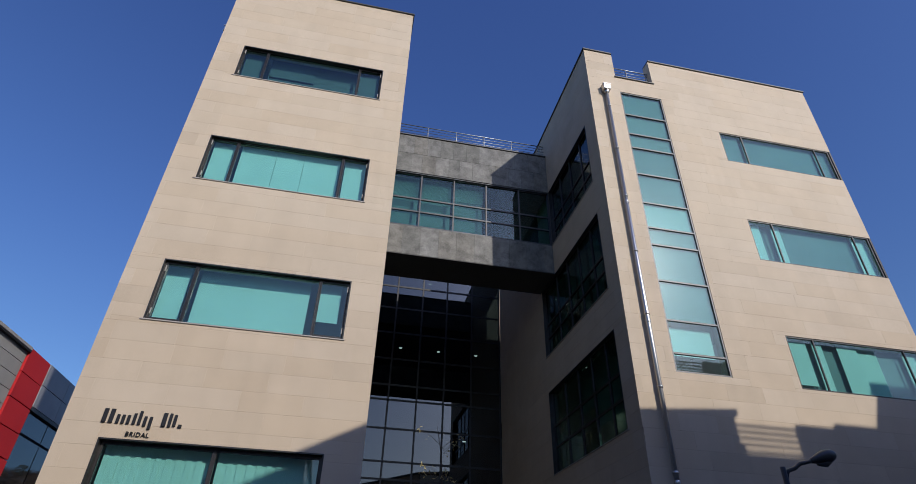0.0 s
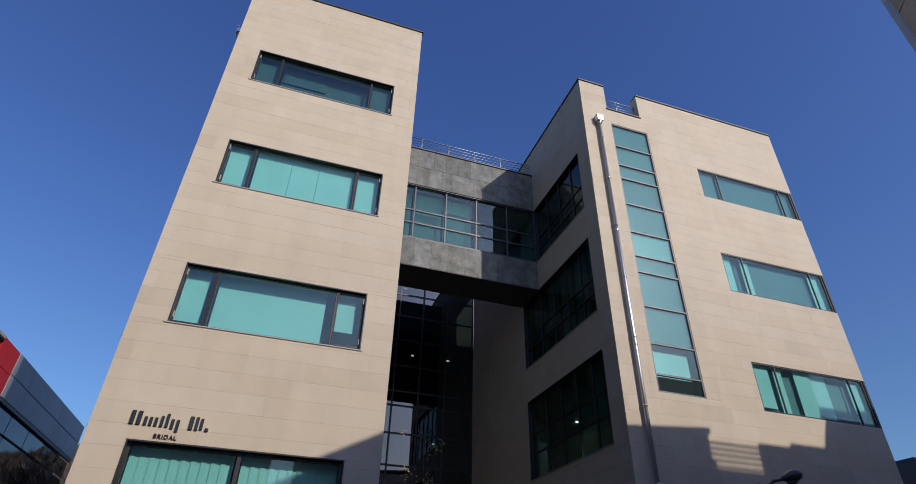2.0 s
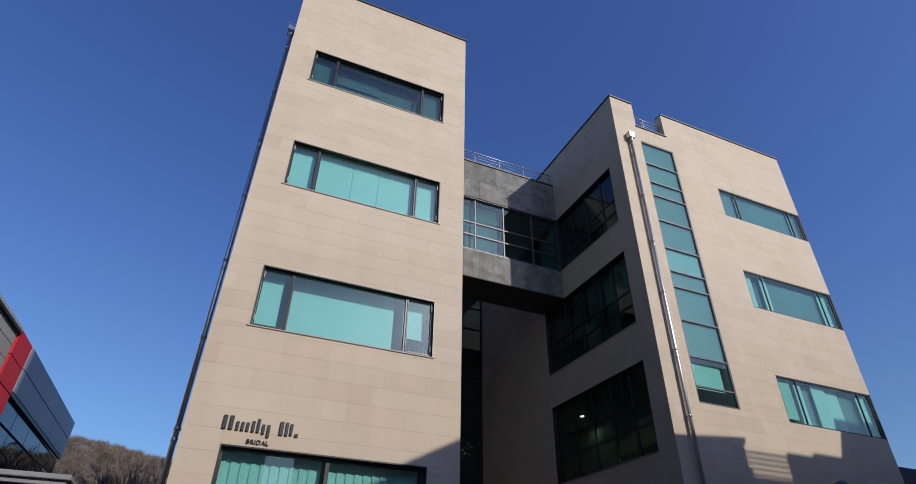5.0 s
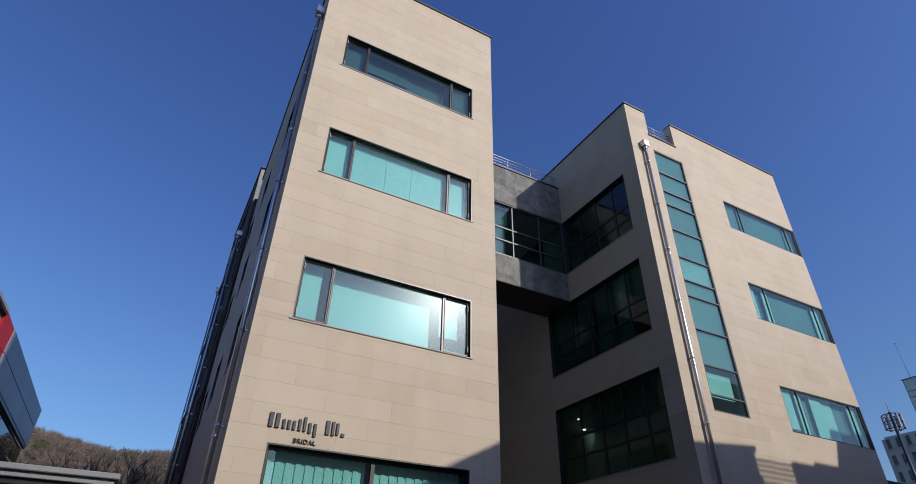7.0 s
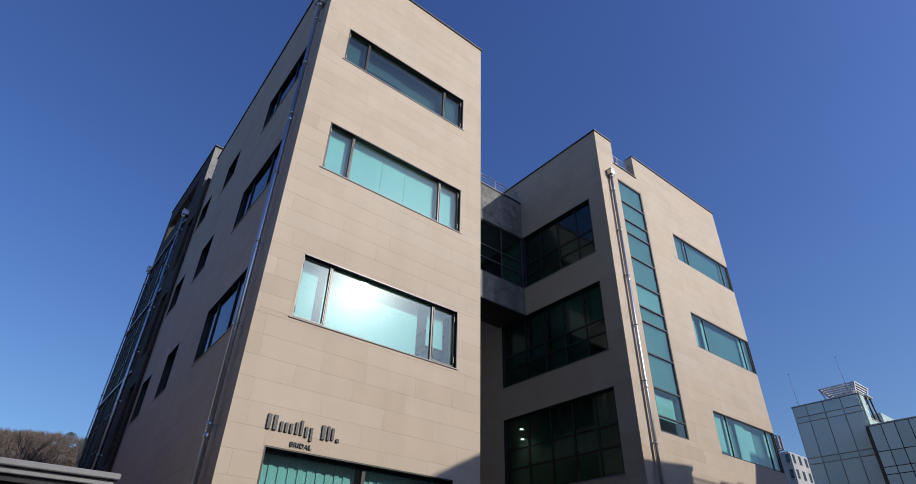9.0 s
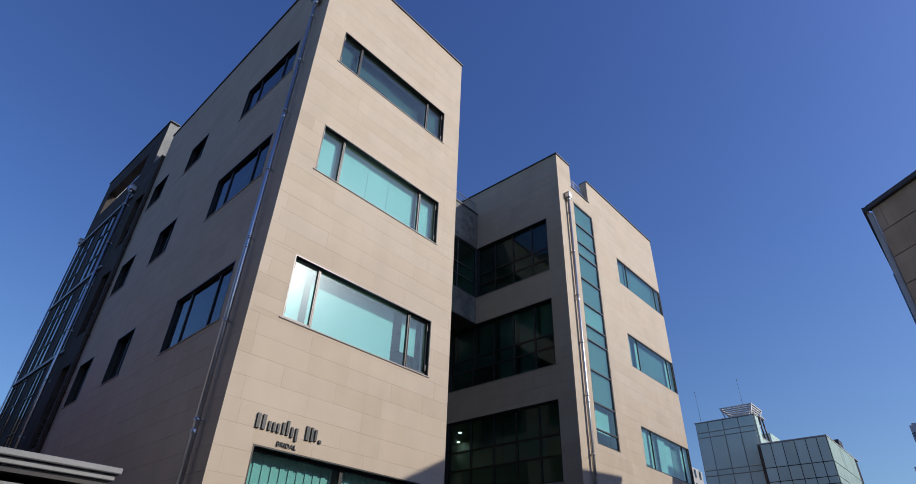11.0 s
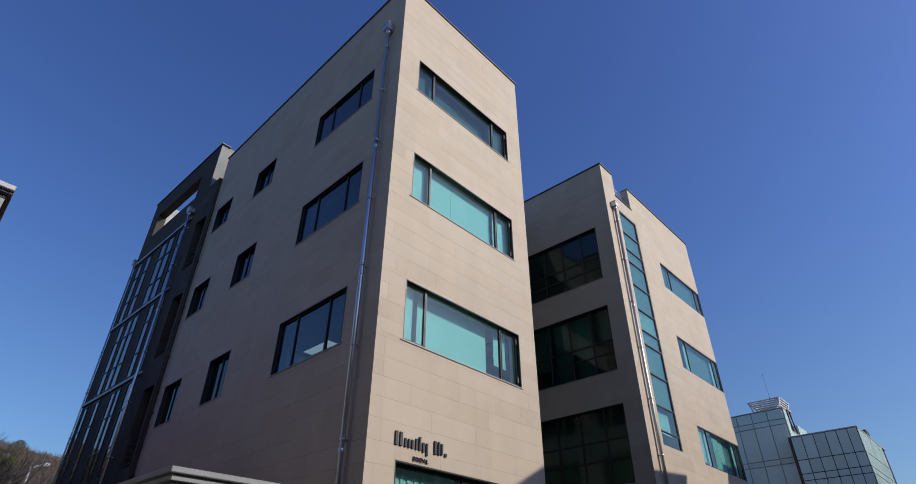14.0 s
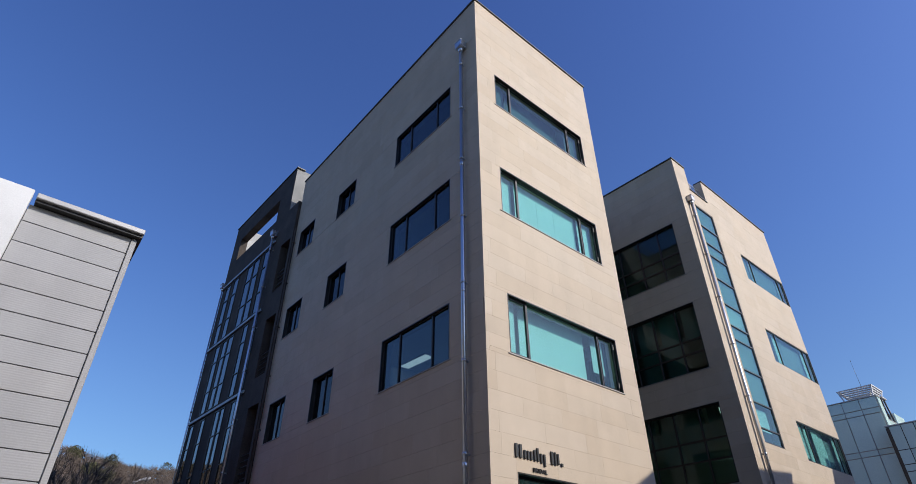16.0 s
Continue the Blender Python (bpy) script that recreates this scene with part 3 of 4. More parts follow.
# blinds behind the front windows, hung from the ceilings
hanging_blind(A_FRONT, 0.9, 1.4, 6.95, 8.5, -0.33, "white roller blind drawn down behind a casement")
hanging_blind(A_FRONT, 1.6, 3.98, 6.86, 8.5, -0.40, "wide white roller blind drawn down behind the glass")
hanging_blind(A_FRONT, 4.2, 4.68, 7.28, 8.5, -0.33, "white roller blind half drawn behind a casement")
for a, b in ((0.95, 1.5), (1.63, 2.5), (2.508, 3.2), (3.208, 4.12), (4.25, 4.8)):
    hanging_blind(A_FRONT, a, b, 10.56, 12.2, -0.26, "white roller blind drawn down close behind the glass")
hanging_blind(A_FRONT, 1.62, 4.14, 14.45, 15.8, -0.46, "dark grey roller blind lowered behind the top window", cloth=DARK_BLIND)
hanging_blind(A_FRONT, 1.66, 2.92, 14.86, 15.8, -0.42, "dark grey roller blind half lowered behind the top window", cloth=DARK_BLIND)
hanging_blind(A_FRONT, 0.93, 1.5, 14.5, 15.8, -0.3, "dark grey roller blind lowered behind the top casement", cloth=DARK_BLIND)
hanging_blind(A_FRONT, 4.22, 4.82, 14.4, 15.8, -0.24, "dark grey roller blind lowered behind the top casement", cloth=DARK_BLIND)
hanging_blind(A_FRONT, 0.95, 2.78, 1.2, 4.75, -0.32, "pale vertical blind with narrow cloth strips", 0.089)
hanging_blind(A_FRONT, 2.92, 4.76, 1.2, 4.75, -0.32, "pale vertical blind with narrow cloth strips", 0.089)
for a, b, c, d in P_WINS[:2]:
    hanging_blind(A_SIDE, a + 0.75, b - 0.1, c + 0.1, {15.5: 15.8, 11.9: 12.2}[d], -0.6, "pale roller blind behind the side window")

# ---- windows of the lower wing ----
for k, (a, b, c, d) in enumerate(R_WINS):
    win = window("window_%d" % (k + 14), B_FRONT, [a, 16.72, 19.46, b], [c, d], "wide dark-framed corner window with green tinted panes", 0.015, 0.04, sill=False, group="front windows of the lower wing", depth=0.04)
    ob = part("corner_post", B_FRONT.box(20.03, 20.103, -0.07, 0.003, c, d, 0.006), FRAME, win)
    ob.matrix_local = Matrix.Translation(-win.location)
hanging_blind(B_FRONT, 15.98, 16.65, 14.26, 15.8, -0.15, "grey roller blind drawn down in the top corner window", cloth=GREY_BLIND)
hanging_blind(B_FRONT, 16.76, 19.42, 14.26, 15.8, -0.15, "grey roller blind drawn down in the top corner window", cloth=GREY_BLIND)
hanging_blind(B_FRONT, 19.5, 19.99, 14.26, 15.8, -0.15, "grey roller blind drawn down in the top corner window", cloth=GREY_BLIND)
hanging_blind(B_FRONT, 16.0, 16.4, 10.55, 12.2, -0.2, "white cloth blind behind a narrow pane")
hanging_blind(B_FRONT, 16.76, 17.06, 10.52, 12.2, -0.17, "white cloth blind beside a venetian blind")
hanging_blind(B_FRONT, 17.08, 19.42, 10.52, 12.2, -0.2, "grey roller blind drawn down beside the white cloth", cloth=GREY_BLIND)
hanging_blind(B_FRONT, 19.5, 19.99, 10.55, 12.2, -0.16, "white cloth blind behind a narrow pane")
for a, b, lo, dd in ((15.98, 16.58, 6.95, 0.15), (16.76, 17.05, 6.8, 0.15), (17.5, 18.1, 6.8, 0.15), (18.12, 18.75, 6.8, 0.22), (19.5, 19.99, 6.8, 0.15)):
    hanging_blind(B_FRONT, a, b, lo, 8.5, -dd, "white cloth blind behind the lower corner window")

hanging_blind(B_FRONT, 16.0, 19.75, 6.8, 8.5, -0.26, "grey cloth curtain behind the lower corner window", cloth=GREY_BLIND)
hanging_blind(B_FRONT, 16.0, 17.06, 10.52, 12.2, -0.3, "grey cloth curtain behind the middle corner window", cloth=GREY_BLIND)

V_Z = [6.86, 7.35, 8.23, 9.37, 10.5, 11.07, 11.94, 13.03, 14.09, 14.68, 15.54, 16.57]
window("window_17", B_FRONT, [V_STRIP[0], V_STRIP[1]], V_Z, "tall narrow strip of stacked green glass panes", 0.014, 0.045, bar_mat=GREY_FRAME, sill=False)
backing = thing("stair_window_backing", "frosted grey-green panels behind the strip of panes", "panel", at=(13.34, 0.2, 7.3))
for a, b in list(zip(V_Z, V_Z[1:]))[1:]:
    if abs(a - 7.35) < 0.01:
        ob = part("panel", B_FRONT.box(12.61, 13.9, -0.24, -0.22, a + 0.02, b - 0.1), BLIND, backing, "white cloth panel with a gap beside it")
    else:
        ob = part("panel", B_FRONT.box(12.605, 14.075, -0.098, -0.09, a + 0.004, b - 0.004), PALE_FROSTED if a == 11.07 else FROSTED, backing)
    ob.matrix_local = Matrix.Translation(-backing.location)

S_BARS = [([0.68, 1.5, 2.42, 3.35, 4.25], [13.05, 13.62, 14.12, 15.42]), ([0.68, 1.55, 2.5, 3.46, 4.44, 5.62], [9.34, 10.03, 10.52, 11.86]), ([0.68, 1.53, 2.48, 3.46, 4.5, 5.62], [5.62, 6.42, 7.06, 8.14])]
for k, (us, zs) in enumerate(S_BARS):
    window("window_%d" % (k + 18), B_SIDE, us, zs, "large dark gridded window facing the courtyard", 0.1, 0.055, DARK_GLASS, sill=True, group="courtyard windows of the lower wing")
for a, b, lo in ((0.78, 1.45, 10.6), (1.62, 2.42, 9.45), (2.58, 3.38, 9.45), (3.55, 4.36, 10.2), (4.52, 5.5, 9.8)):
    hanging_blind(B_SIDE, a, b, lo, 12.2, -0.4, "pale roller blind behind the courtyard window")
for a, b, lo in ((1.0, 1.45, 7.1), (1.6, 2.4, 6.5), (2.56, 3.38, 6.5), (3.54, 4.4, 7.1)):
    hanging_blind(B_SIDE, a, b, lo, 8.5, -0.6, "pale roller blind behind the courtyard window")

for a, b, c, d in I_WINS:
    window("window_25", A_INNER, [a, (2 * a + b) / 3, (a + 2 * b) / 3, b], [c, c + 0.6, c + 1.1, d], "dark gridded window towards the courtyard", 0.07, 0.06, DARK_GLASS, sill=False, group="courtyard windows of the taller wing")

# shop front below the lower wing
window("window_21", B_FRONT, [13.2, 15.3, 17.4, 19.6], [0.15, 4.4], "dark shop front glazing at street level", 0.1, 0.09, DARK_GLASS, sill=False)

# ---- bridge between the wings ----
BR = Face("y", 4.25, -1)
bridge = thing("bridge_link", "grey stone clad glazed bridge between the two wings", "bridge", kind="structure", at=(8.5, 5.0, 11.9))
inv = Matrix.Translation(-bridge.location)
for nm, bm, mat, lab in (("floor_beam", box((5.575, 4.285, 11.88), (11.515, 5.75, 13.0)), BASALT, ""), ("parapet", box((5.575, 4.285, 15.42), (11.515, 5.75, 17.2)), BASALT, ""),
                         ("soffit", box((5.575, 4.25, 11.85), (11.515, 5.75, 11.876)), SOFFIT, "dark soffit under the bridge"), ("coping", box((5.575, 4.21, 17.204), (11.515, 5.79, 17.26), 0.008), COPING, "dark metal coping"),
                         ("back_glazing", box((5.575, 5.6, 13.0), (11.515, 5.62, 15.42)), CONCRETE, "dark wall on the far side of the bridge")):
    ob = part(nm, bm, mat, bridge, lab)
    ob.matrix_local = inv
window("window_22", BR, [5.58, 6.72, 7.92, 9.12, 10.36, 11.51], [13.03, 13.70, 14.26, 15.38], "ribbon of grey-framed green panes along the bridge", 0.05, 0.055, BRIDGE_GLASS, GREY_FRAME, sill=False)
hanging_blind(BR, 5.6, 6.66, 14.35, 15.42, -0.35, "white venetian blind in the bridge window", slats=0.04)
hanging_blind(BR, 6.8, 7.86, 14.3, 15.42, -0.35, "white venetian blind in the bridge window", slats=0.04)
hanging_blind(BR, 8.0, 9.06, 14.62, 15.42, -0.35, "white venetian blind partly raised in the bridge window", slats=0.04)
# added grey sheets give the lower panes their even sky-lit tone
for a, b in ((5.62, 6.68), (6.76, 7.88), (7.96, 9.08)):
    hanging_blind(BR, a, b, 13.04, 15.42, -0.55, "grey sheet behind the bridge panes, standing in for their sky-lit tone", cloth=GREY_BLIND)
cl = thing("bridge_cladding", "uneven grey basalt panels on the bridge front", "cladding", kind="structure")
clad(cl, BR, 5.58, 11.515, 15.42, 17.2, 0.89, 0.5, [], BASALT, "stone_panel", True, 295, joint=0.008, seed=5)
clad(cl, BR, 5.58, 11.515, 11.88, 13.0, 1.12, 0.62, [], BASALT, "stone_panel", False, 295, joint=0.008, seed=6)


def railing(name, label, x0, x1, y, z0, z1, posts, rails):
    """A steel rail: posts and level tubes."""
    ob = thing(name, label, "railing", at=(x0, y, z0))
    move = Matrix.Translation(-ob.location)
    for x in posts:
        p = part("post", add_tube(bmesh.new(), [(x, y, z0), (x, y, z1)], 0.02, 8), RAIL_STEEL, ob)
        p.matrix_local = move
    for k in range(rails):
        z = z1 - (z1 - z0) * 0.86 * k / rails
        p = part("rail", add_tube(bmesh.new(), [(x0, y, z), (x1, y, z)], 0.019 if k == 0 else 0.010, 8), RAIL_STEEL, ob)
        p.matrix_local = move
    return ob


railing("steel_railing", "stainless steel railing along the bridge roof", 5.58, 11.515, 4.4, 17.25, 17.9, (5.7, 6.82, 7.95, 9.06, 10.19, 11.33), 4)
railing("steel_railing", "short stainless steel railing in the parapet gap", 12.545, 13.895, 0.2, 17.3, 18.0, (13.1, 13.85), 4)

# ---- glazed courtyard wall ----
BACK = Face("y", 11.3, -1)
gl = window("window_23", BACK, [5.58, 6.76, 7.92, 9.04, 10.2, 11.51], [0.1, 1.4, 2.7, 4.0, 5.2, 6.3, 6.94, 8.19, 9.34, 9.96, 11.1, 12.3, 13.5, 14.6, 15.2, 16.6], "tall dark glass wall with slim black bars at the courtyard's end", 0.0, 0.07, COURT_GLASS, BLACK, sill=False)
wall("wall_courtyard_top", BACK, 5.58, 11.51, 16.6, 17.6, [], 0.0, -0.25, BASALT, "grey stone band above the glass wall")
for a, b in ((5.65, 6.7), (6.82, 7.86), (7.98, 8.98)):
    hanging_blind(BACK, a, b, 14.66, 15.8, -0.2, "white venetian blind behind the top row of the glass wall", slats=0.05)


def downlight(x, y, z):
    ob = thing("downlight", "small round recessed ceiling lamp, lit", "lamp", "recessed ceiling lamps", at=(x, y, z))
    ring = part("trim_ring", add_tube(bmesh.new(), [(0, 0, 0), (0, 0, -0.02)], 0.10, 16), WHITE, ob)
    part("lens", add_tube(bmesh.new(), [(0, 0, -0.021), (0, 0, -0.03)], 0.075, 16), DOWNLIGHT, ob, "glowing lamp lens")


for x, y, z in ((7.2, 12.6, 12.2), (8.95, 12.6, 12.2), (10.7, 12.6, 12.2), (8.9, 12.4, 8.5), (10.4, 13.4, 8.5), (8.4, 12.8, 15.8), (13.63, 6.85, 8.5), (14.7, 7.9, 8.5)):
    downlight(x, y, z)


def ceiling_panel(x, y, z, along_y=True):
    ob = thing("ceiling_light", "flat rectangular ceiling lamp, lit", "lamp", "ceiling lamps", at=(x, y, z))
    a, b = (0.15, 0.6) if along_y else (0.6, 0.15)
    part("frame", box((-a - 0.02, -b - 0.02, -0.05), (a + 0.02, b + 0.02, 0), 0.005), WHITE, ob)
    part("diffuser", box((-a, -b, -0.058), (a, b, -0.051)), TUBE_LIGHT, ob, "glowing white diffuser")


ceiling_panel(2.2, 5.05, 8.5)
ceiling_panel(13.3, 1.6, 8.5, False)


# ---- downpipes ----
def downpipe(name, label, face, u, z_top, z_low, mat, r=0.055, off=0.15, hopper=True, step=1.85, head=0.125):
    ob = thing(name, label, "pipe", at=face.p(u, off, z_low))
    move = Matrix.Translation(-ob.location)
    parts = [("pipe", add_tube(bmesh.new(), [face.p(u, off, z_low), face.p(u, off, z_top)], r, 14), "")]
    z = z_top - 0.7
    while z > z_low + 0.3:
        bm = add_tube(bmesh.new(), [face.p(u, off, z - 0.03), face.p(u, off, z + 0.03)], r + 0.012, 14)
        face.box(u - 0.012, u + 0.012, 0.0, off - r, z - 0.02, z + 0.02, 0, bm)
        parts.append(("bracket", bm, ""))
        z -= step
    for z in [z_top - 0.7 - 3.7 * k - 0.2 for k in range(1, 5)]:
        if z > z_low:
            parts.append(("joint", add_tube(bmesh.new(), [face.p(u, off, z - 0.05), face.p(u, off, z - 0.04), face.p(u, off, z + 0.04), face.p(u, off, z + 0.05)], [r, r + 0.008, r + 0.008, r], 14), ""))
    if hopper:
        bm = face.box(u - head, u + head, 0.0, off + head - 0.015, z_top, z_top + 0.22, 0.012)
        face.box(u - head - 0.015, u + head + 0.015, 0.0, off + head, z_top + 0.222, z_top + 0.255, 0.006, bm)
        add_tube(bm, [face.p(u, off, z_top - 0.14), face.p(u, off, z_top)], [r + 0.005, 0.10], 14)
        parts.append(("hopper", bm, "box-shaped rainwater head"))
    for nm, bm, lab in parts:
        p = part(nm, bm, mat, ob, lab)
        p.matrix_local = move
    return ob


downpipe("downpipe", "shiny stainless steel downpipe with a box-shaped rainwater head", B_FRONT, 12.05, 16.35, 0.1, STEEL, 0.054, 0.1)
downpipe("downpipe", "dull steel downpipe with a rainwater head on the shaded wall", A_SIDE, 0.57, 16.52, 0.1, DULL_STEEL, 0.05, 0.115, head=0.14)

# ---- dark rear block with glass strips ----
C = Face("x", 0.38, -1)
C_TOP = 19.8
C_VOID = (13.83, 18.3, 17.45, 18.72)
C_BAL = [(11.75, 12.62, 13.2, 15.5), (11.75, 12.62, 9.6, 12.0), (11.75, 12.62, 5.9, 8.5)]
C_ROWS = [((5.85, 6.85, 8.15, 9.15), ((13.95, 14.42), (15.03, 15.51), (15.55, 16.05), (17.10, 17.62), (18.38, 18.92))),
          ((9.45, 10.4, 11.74, 12.55), ((13.55, 13.95), (14.44, 15.0), (15.94, 16.58), (16.62, 17.2), (17.43, 18.04))),
          ((12.85, 13.85, 15.1, 15.98), ((13.79, 14.38), (14.74, 15.43), (15.47, 16.16), (17.09, 17.73), (18.06, 18.7)))]
C_GLASS = [(a, b, zs[0], zs[-1]) for zs, cols in C_ROWS for a, b in cols]
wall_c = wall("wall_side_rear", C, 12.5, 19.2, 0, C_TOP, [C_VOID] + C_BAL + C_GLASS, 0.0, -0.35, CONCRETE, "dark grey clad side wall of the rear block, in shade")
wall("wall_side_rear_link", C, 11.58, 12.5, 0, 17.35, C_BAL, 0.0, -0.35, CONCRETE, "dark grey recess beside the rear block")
wall("wall_front_rear", Face("y", 12.5, -1), 0.39, 4.6, 17.35, C_TOP, [], 0.004, -0.33, END_CONCRETE, "grey concrete end wall of the roof frame")
wall("wall_end_rear", Face("y", 19.2, 1), 0.73, 5.6, 0, C_TOP, [], 0.0, -0.35, PALE_CONCRETE, "pale concrete end wall of the rear block")
tagged(part("roof", box((0.74, 11.76, 17.0), (5.6, 18.84, 17.18)), PALE_CONCRETE), "flat roof of the rear block", "roof", kind="structure")
tagged(part("coping", box((0.34, 12.41, C_TOP), (0.77, 19.24, C_TOP + 0.05), 0.006), COPING), "thin dark coping on the roof frame", "coping", kind="structure")
tagged(part("rear_gap_wall", box((0.90, 11.57, 0), (5.5, 11.75, 17.4)), CONCRETE), "dark wall between the wings", "wall", kind="structure")
tagged(part("roof_housing", box((1.6, 17.3, 17.19), (3.2, 18.4, 18.3), 0.03), PALE_CONCRETE), "small pale concrete housing on the rear roof", "housing")
for z in (9.30, 12.70, 16.08):
    tagged(part("trim", C.box(13.3, 19.18, 0.003, 0.07, z - 0.06, z + 0.06, 0.01), RAIL_STEEL), "grey metal band across the dark cladding", "trim", kind="structure")
for zs, cols in C_ROWS:
    for a, b in cols:
        window("window_24", C, [a, b], list(zs), "narrow dark strip window reflecting the sky", -0.028, 0.03, MIRROR_GLASS, sill=False, group="strip windows of the rear block", depth=0.05)
for a, b, c, d in C_BAL:
    tagged(part("balcony_back", box((1.6, a - 0.3, c - 0.3), (1.7, b + 0.3, d + 0.3)), CONCRETE), "dark recessed balcony wall", "wall", kind="structure")
    bm = bmesh.new()
    for k in range(5):
        add_tube(bm, [C.p(a, -0.1, c + 0.15 + 0.2 * k), C.p(b, -0.1, c + 0.15 + 0.2 * k)], 0.014, 6)
    tagged(part("balcony_rail", bm, GREY_FRAME), "thin steel rails across a recessed balcony", "railing")
downpipe("downpipe", "steel downpipe with a rainwater head on the dark block", C, 13.42, 16.35, 0.1, DULL_STEEL, 0.05, 0.14)
downpipe("downpipe", "steel downpipe at the far corner of the dark block", C, 19.12, 16.1, 0.1, DULL_STEEL, 0.032, 0.07)
downpipe("conduit_pipe", "thin dark conduit with brackets in the corner", A_SIDE, 11.44, 15.8, 0.1, CONCRETE, 0.03, 0.1, False, 1.9)

# ---- shop sign ----
sign = thing("wall_sign", "black raised sign bars above a small lettered word", "sign", at=(0.79, -0.02, 4.68))
BAR_X = ((0.03, 0.07, 0.0, 0.25), (0.145, 0.07, 0.0, 0.25), (0.27, 0.05, 0.0, 0.16), (0.36, 0.05, 0.0, 0.16), (0.45, 0.05, 0.0, 0.16), (0.55, 0.05, 0.0, 0.2), (0.64, 0.05, 0.0, 0.25),
         (0.735, 0.05, -0.02, 0.16), (0.83, 0.05, -0.07, 0.16), (1.05, 0.07, 0.0, 0.25), (1.16, 0.05, 0.0, 0.25), (1.245, 0.05, 0.02, 0.23), (1.345, 0.06, 0.0, 0.06))
for x, w, z0, z1 in BAR_X:
    bm = box((x, -0.012, z0), (x + w, 0.018, z1), 0.004)
    part("letter_bar", bm, BLACK, sign)
fc = bpy.data.curves.new("lettering", "FONT")
fc.body, fc.size, fc.extrude, fc.space_character = "BRIDAL", 0.112, 0.012, 1.12
tmp = new("lettering_curve", fc)
bpy.context.view_layer.update()
me = bpy.data.meshes.new_from_object(tmp.evaluated_get(bpy.context.evaluated_depsgraph_get()))
bpy.data.objects.remove(tmp)
me.materials.clear()
me.materials.append(BLACK)
let = new("lettering", me)
let.parent = sign
let.matrix_local = pose(0.50, 0.005, -0.21, 90, 0, 0)

# ---- ribbed metal canopy beside the taller wing ----
can = thing("canopy", "light grey metal canopy with a ribbed underside wall", "canopy", at=(-2.2, 2.0, 0))
for nm, bm, mat in (("fascia", box((-1.0, -2.45, 3.53), (1.05, 5.5, 3.61), 0.012), CANOPY_GREY), ("lower_lip", box((-0.95, -2.39, 3.45), (1.0, 5.45, 3.528), 0.008), CANOPY_GREY), ("shadow_gap", box((-0.9, -2.33, 3.37), (0.95, 5.4, 3.448)), FRAME)):
    part(nm, bm, mat, can)
bm = bmesh.new()
for k in range(26):
    z = 0.0 + k * 0.126
    add_box(bm, (-0.86, -2.28, z), (0.9, 5.3, z + 0.1), 0.02)
    add_box(bm, (-0.84, -2.25, z + 0.1), (0.88, 5.28, z + 0.126))
part("ribbed_wall", bm, CANOPY_GREY, can, "grey ribbed metal cladding")


# ---- street lamps ----
def street_lamp(x, y, z, reach, turn, label, scale=1.0, mat=LAMP_GREY):
    """A post with a curved arm and a cobra head; reach is the arm's length."""
    ob = thing("street_lamp", label, "street lamp", at=(x, y, 0))
    ob.rotation_euler = (0, 0, turn)
    part("post", add_tube(bmesh.new(), [(0, 0, 0), (0, 0, 0.3), (0, 0, 0.32), (0, 0, z)], [0.09 * scale, 0.09 * scale, 0.06 * scale, 0.045 * scale], 12), mat, ob)
    part("arm", add_tube(bmesh.new(), [(0, 0, z - 0.25), (0.08, 0, z - 0.06), (0.25, 0, z), (reach * 0.6, 0, z + 0.08), (reach, 0, z + 0.14)], 0.035 * scale, 10), mat, ob)
    head = bmesh.new()
    prof = ((0.0, 0.035), (0.08, 0.06), (0.22, 0.10), (0.36, 0.12), (0.48, 0.10), (0.55, 0.05), (0.57, 0.01))
    add_tube(head, [(reach + a * scale, 0, z + 0.14 + a * 0.3 * scale) for a, r in prof], [r * scale for a, r in prof], 12)
    part("lamp_head", head, mat, ob)
    lens = bmesh.new()
    add_tube(lens, [(reach + 0.14 * scale, 0, z + 0.10), (reach + 0.3 * scale, 0, z + 0.125), (reach + 0.46 * scale, 0, z + 0.19)], [0.03, 0.07 * scale, 0.03], 10)
    part("lens", lens, GREY_FRAME, ob, "dull dark lamp lens")
    return ob


street_lamp(12.72, -2.4, 4.22, 0.6, 0.0, "dark grey street lamp with a curved arm beside the pavement")
street_lamp(4.75, 45.0, 11.3, 0.45, 0.0, "grey street lamp far behind the building", 1.25, GREY_PANEL)

# ---- red and grey panel building ----
L_SIDE, L_FRONT, L_NEAR = LeanFace(-5.7, 1, 0.022), Face("y", 4.65, -1), LeanFace(-6.15, 1, 0.067)
hall = thing("panel_building", "flat-roofed hall with red, silver and grey metal panels over dark glass", "building", at=(-5.35, 5, 0))
inv = Matrix.Translation(-hall.location)


def piece(owner, name, bm, mat, label=""):
    ob = part(name, bm, mat, owner, label)
    ob.matrix_local = Matrix.Translation(-owner.location)
    return ob


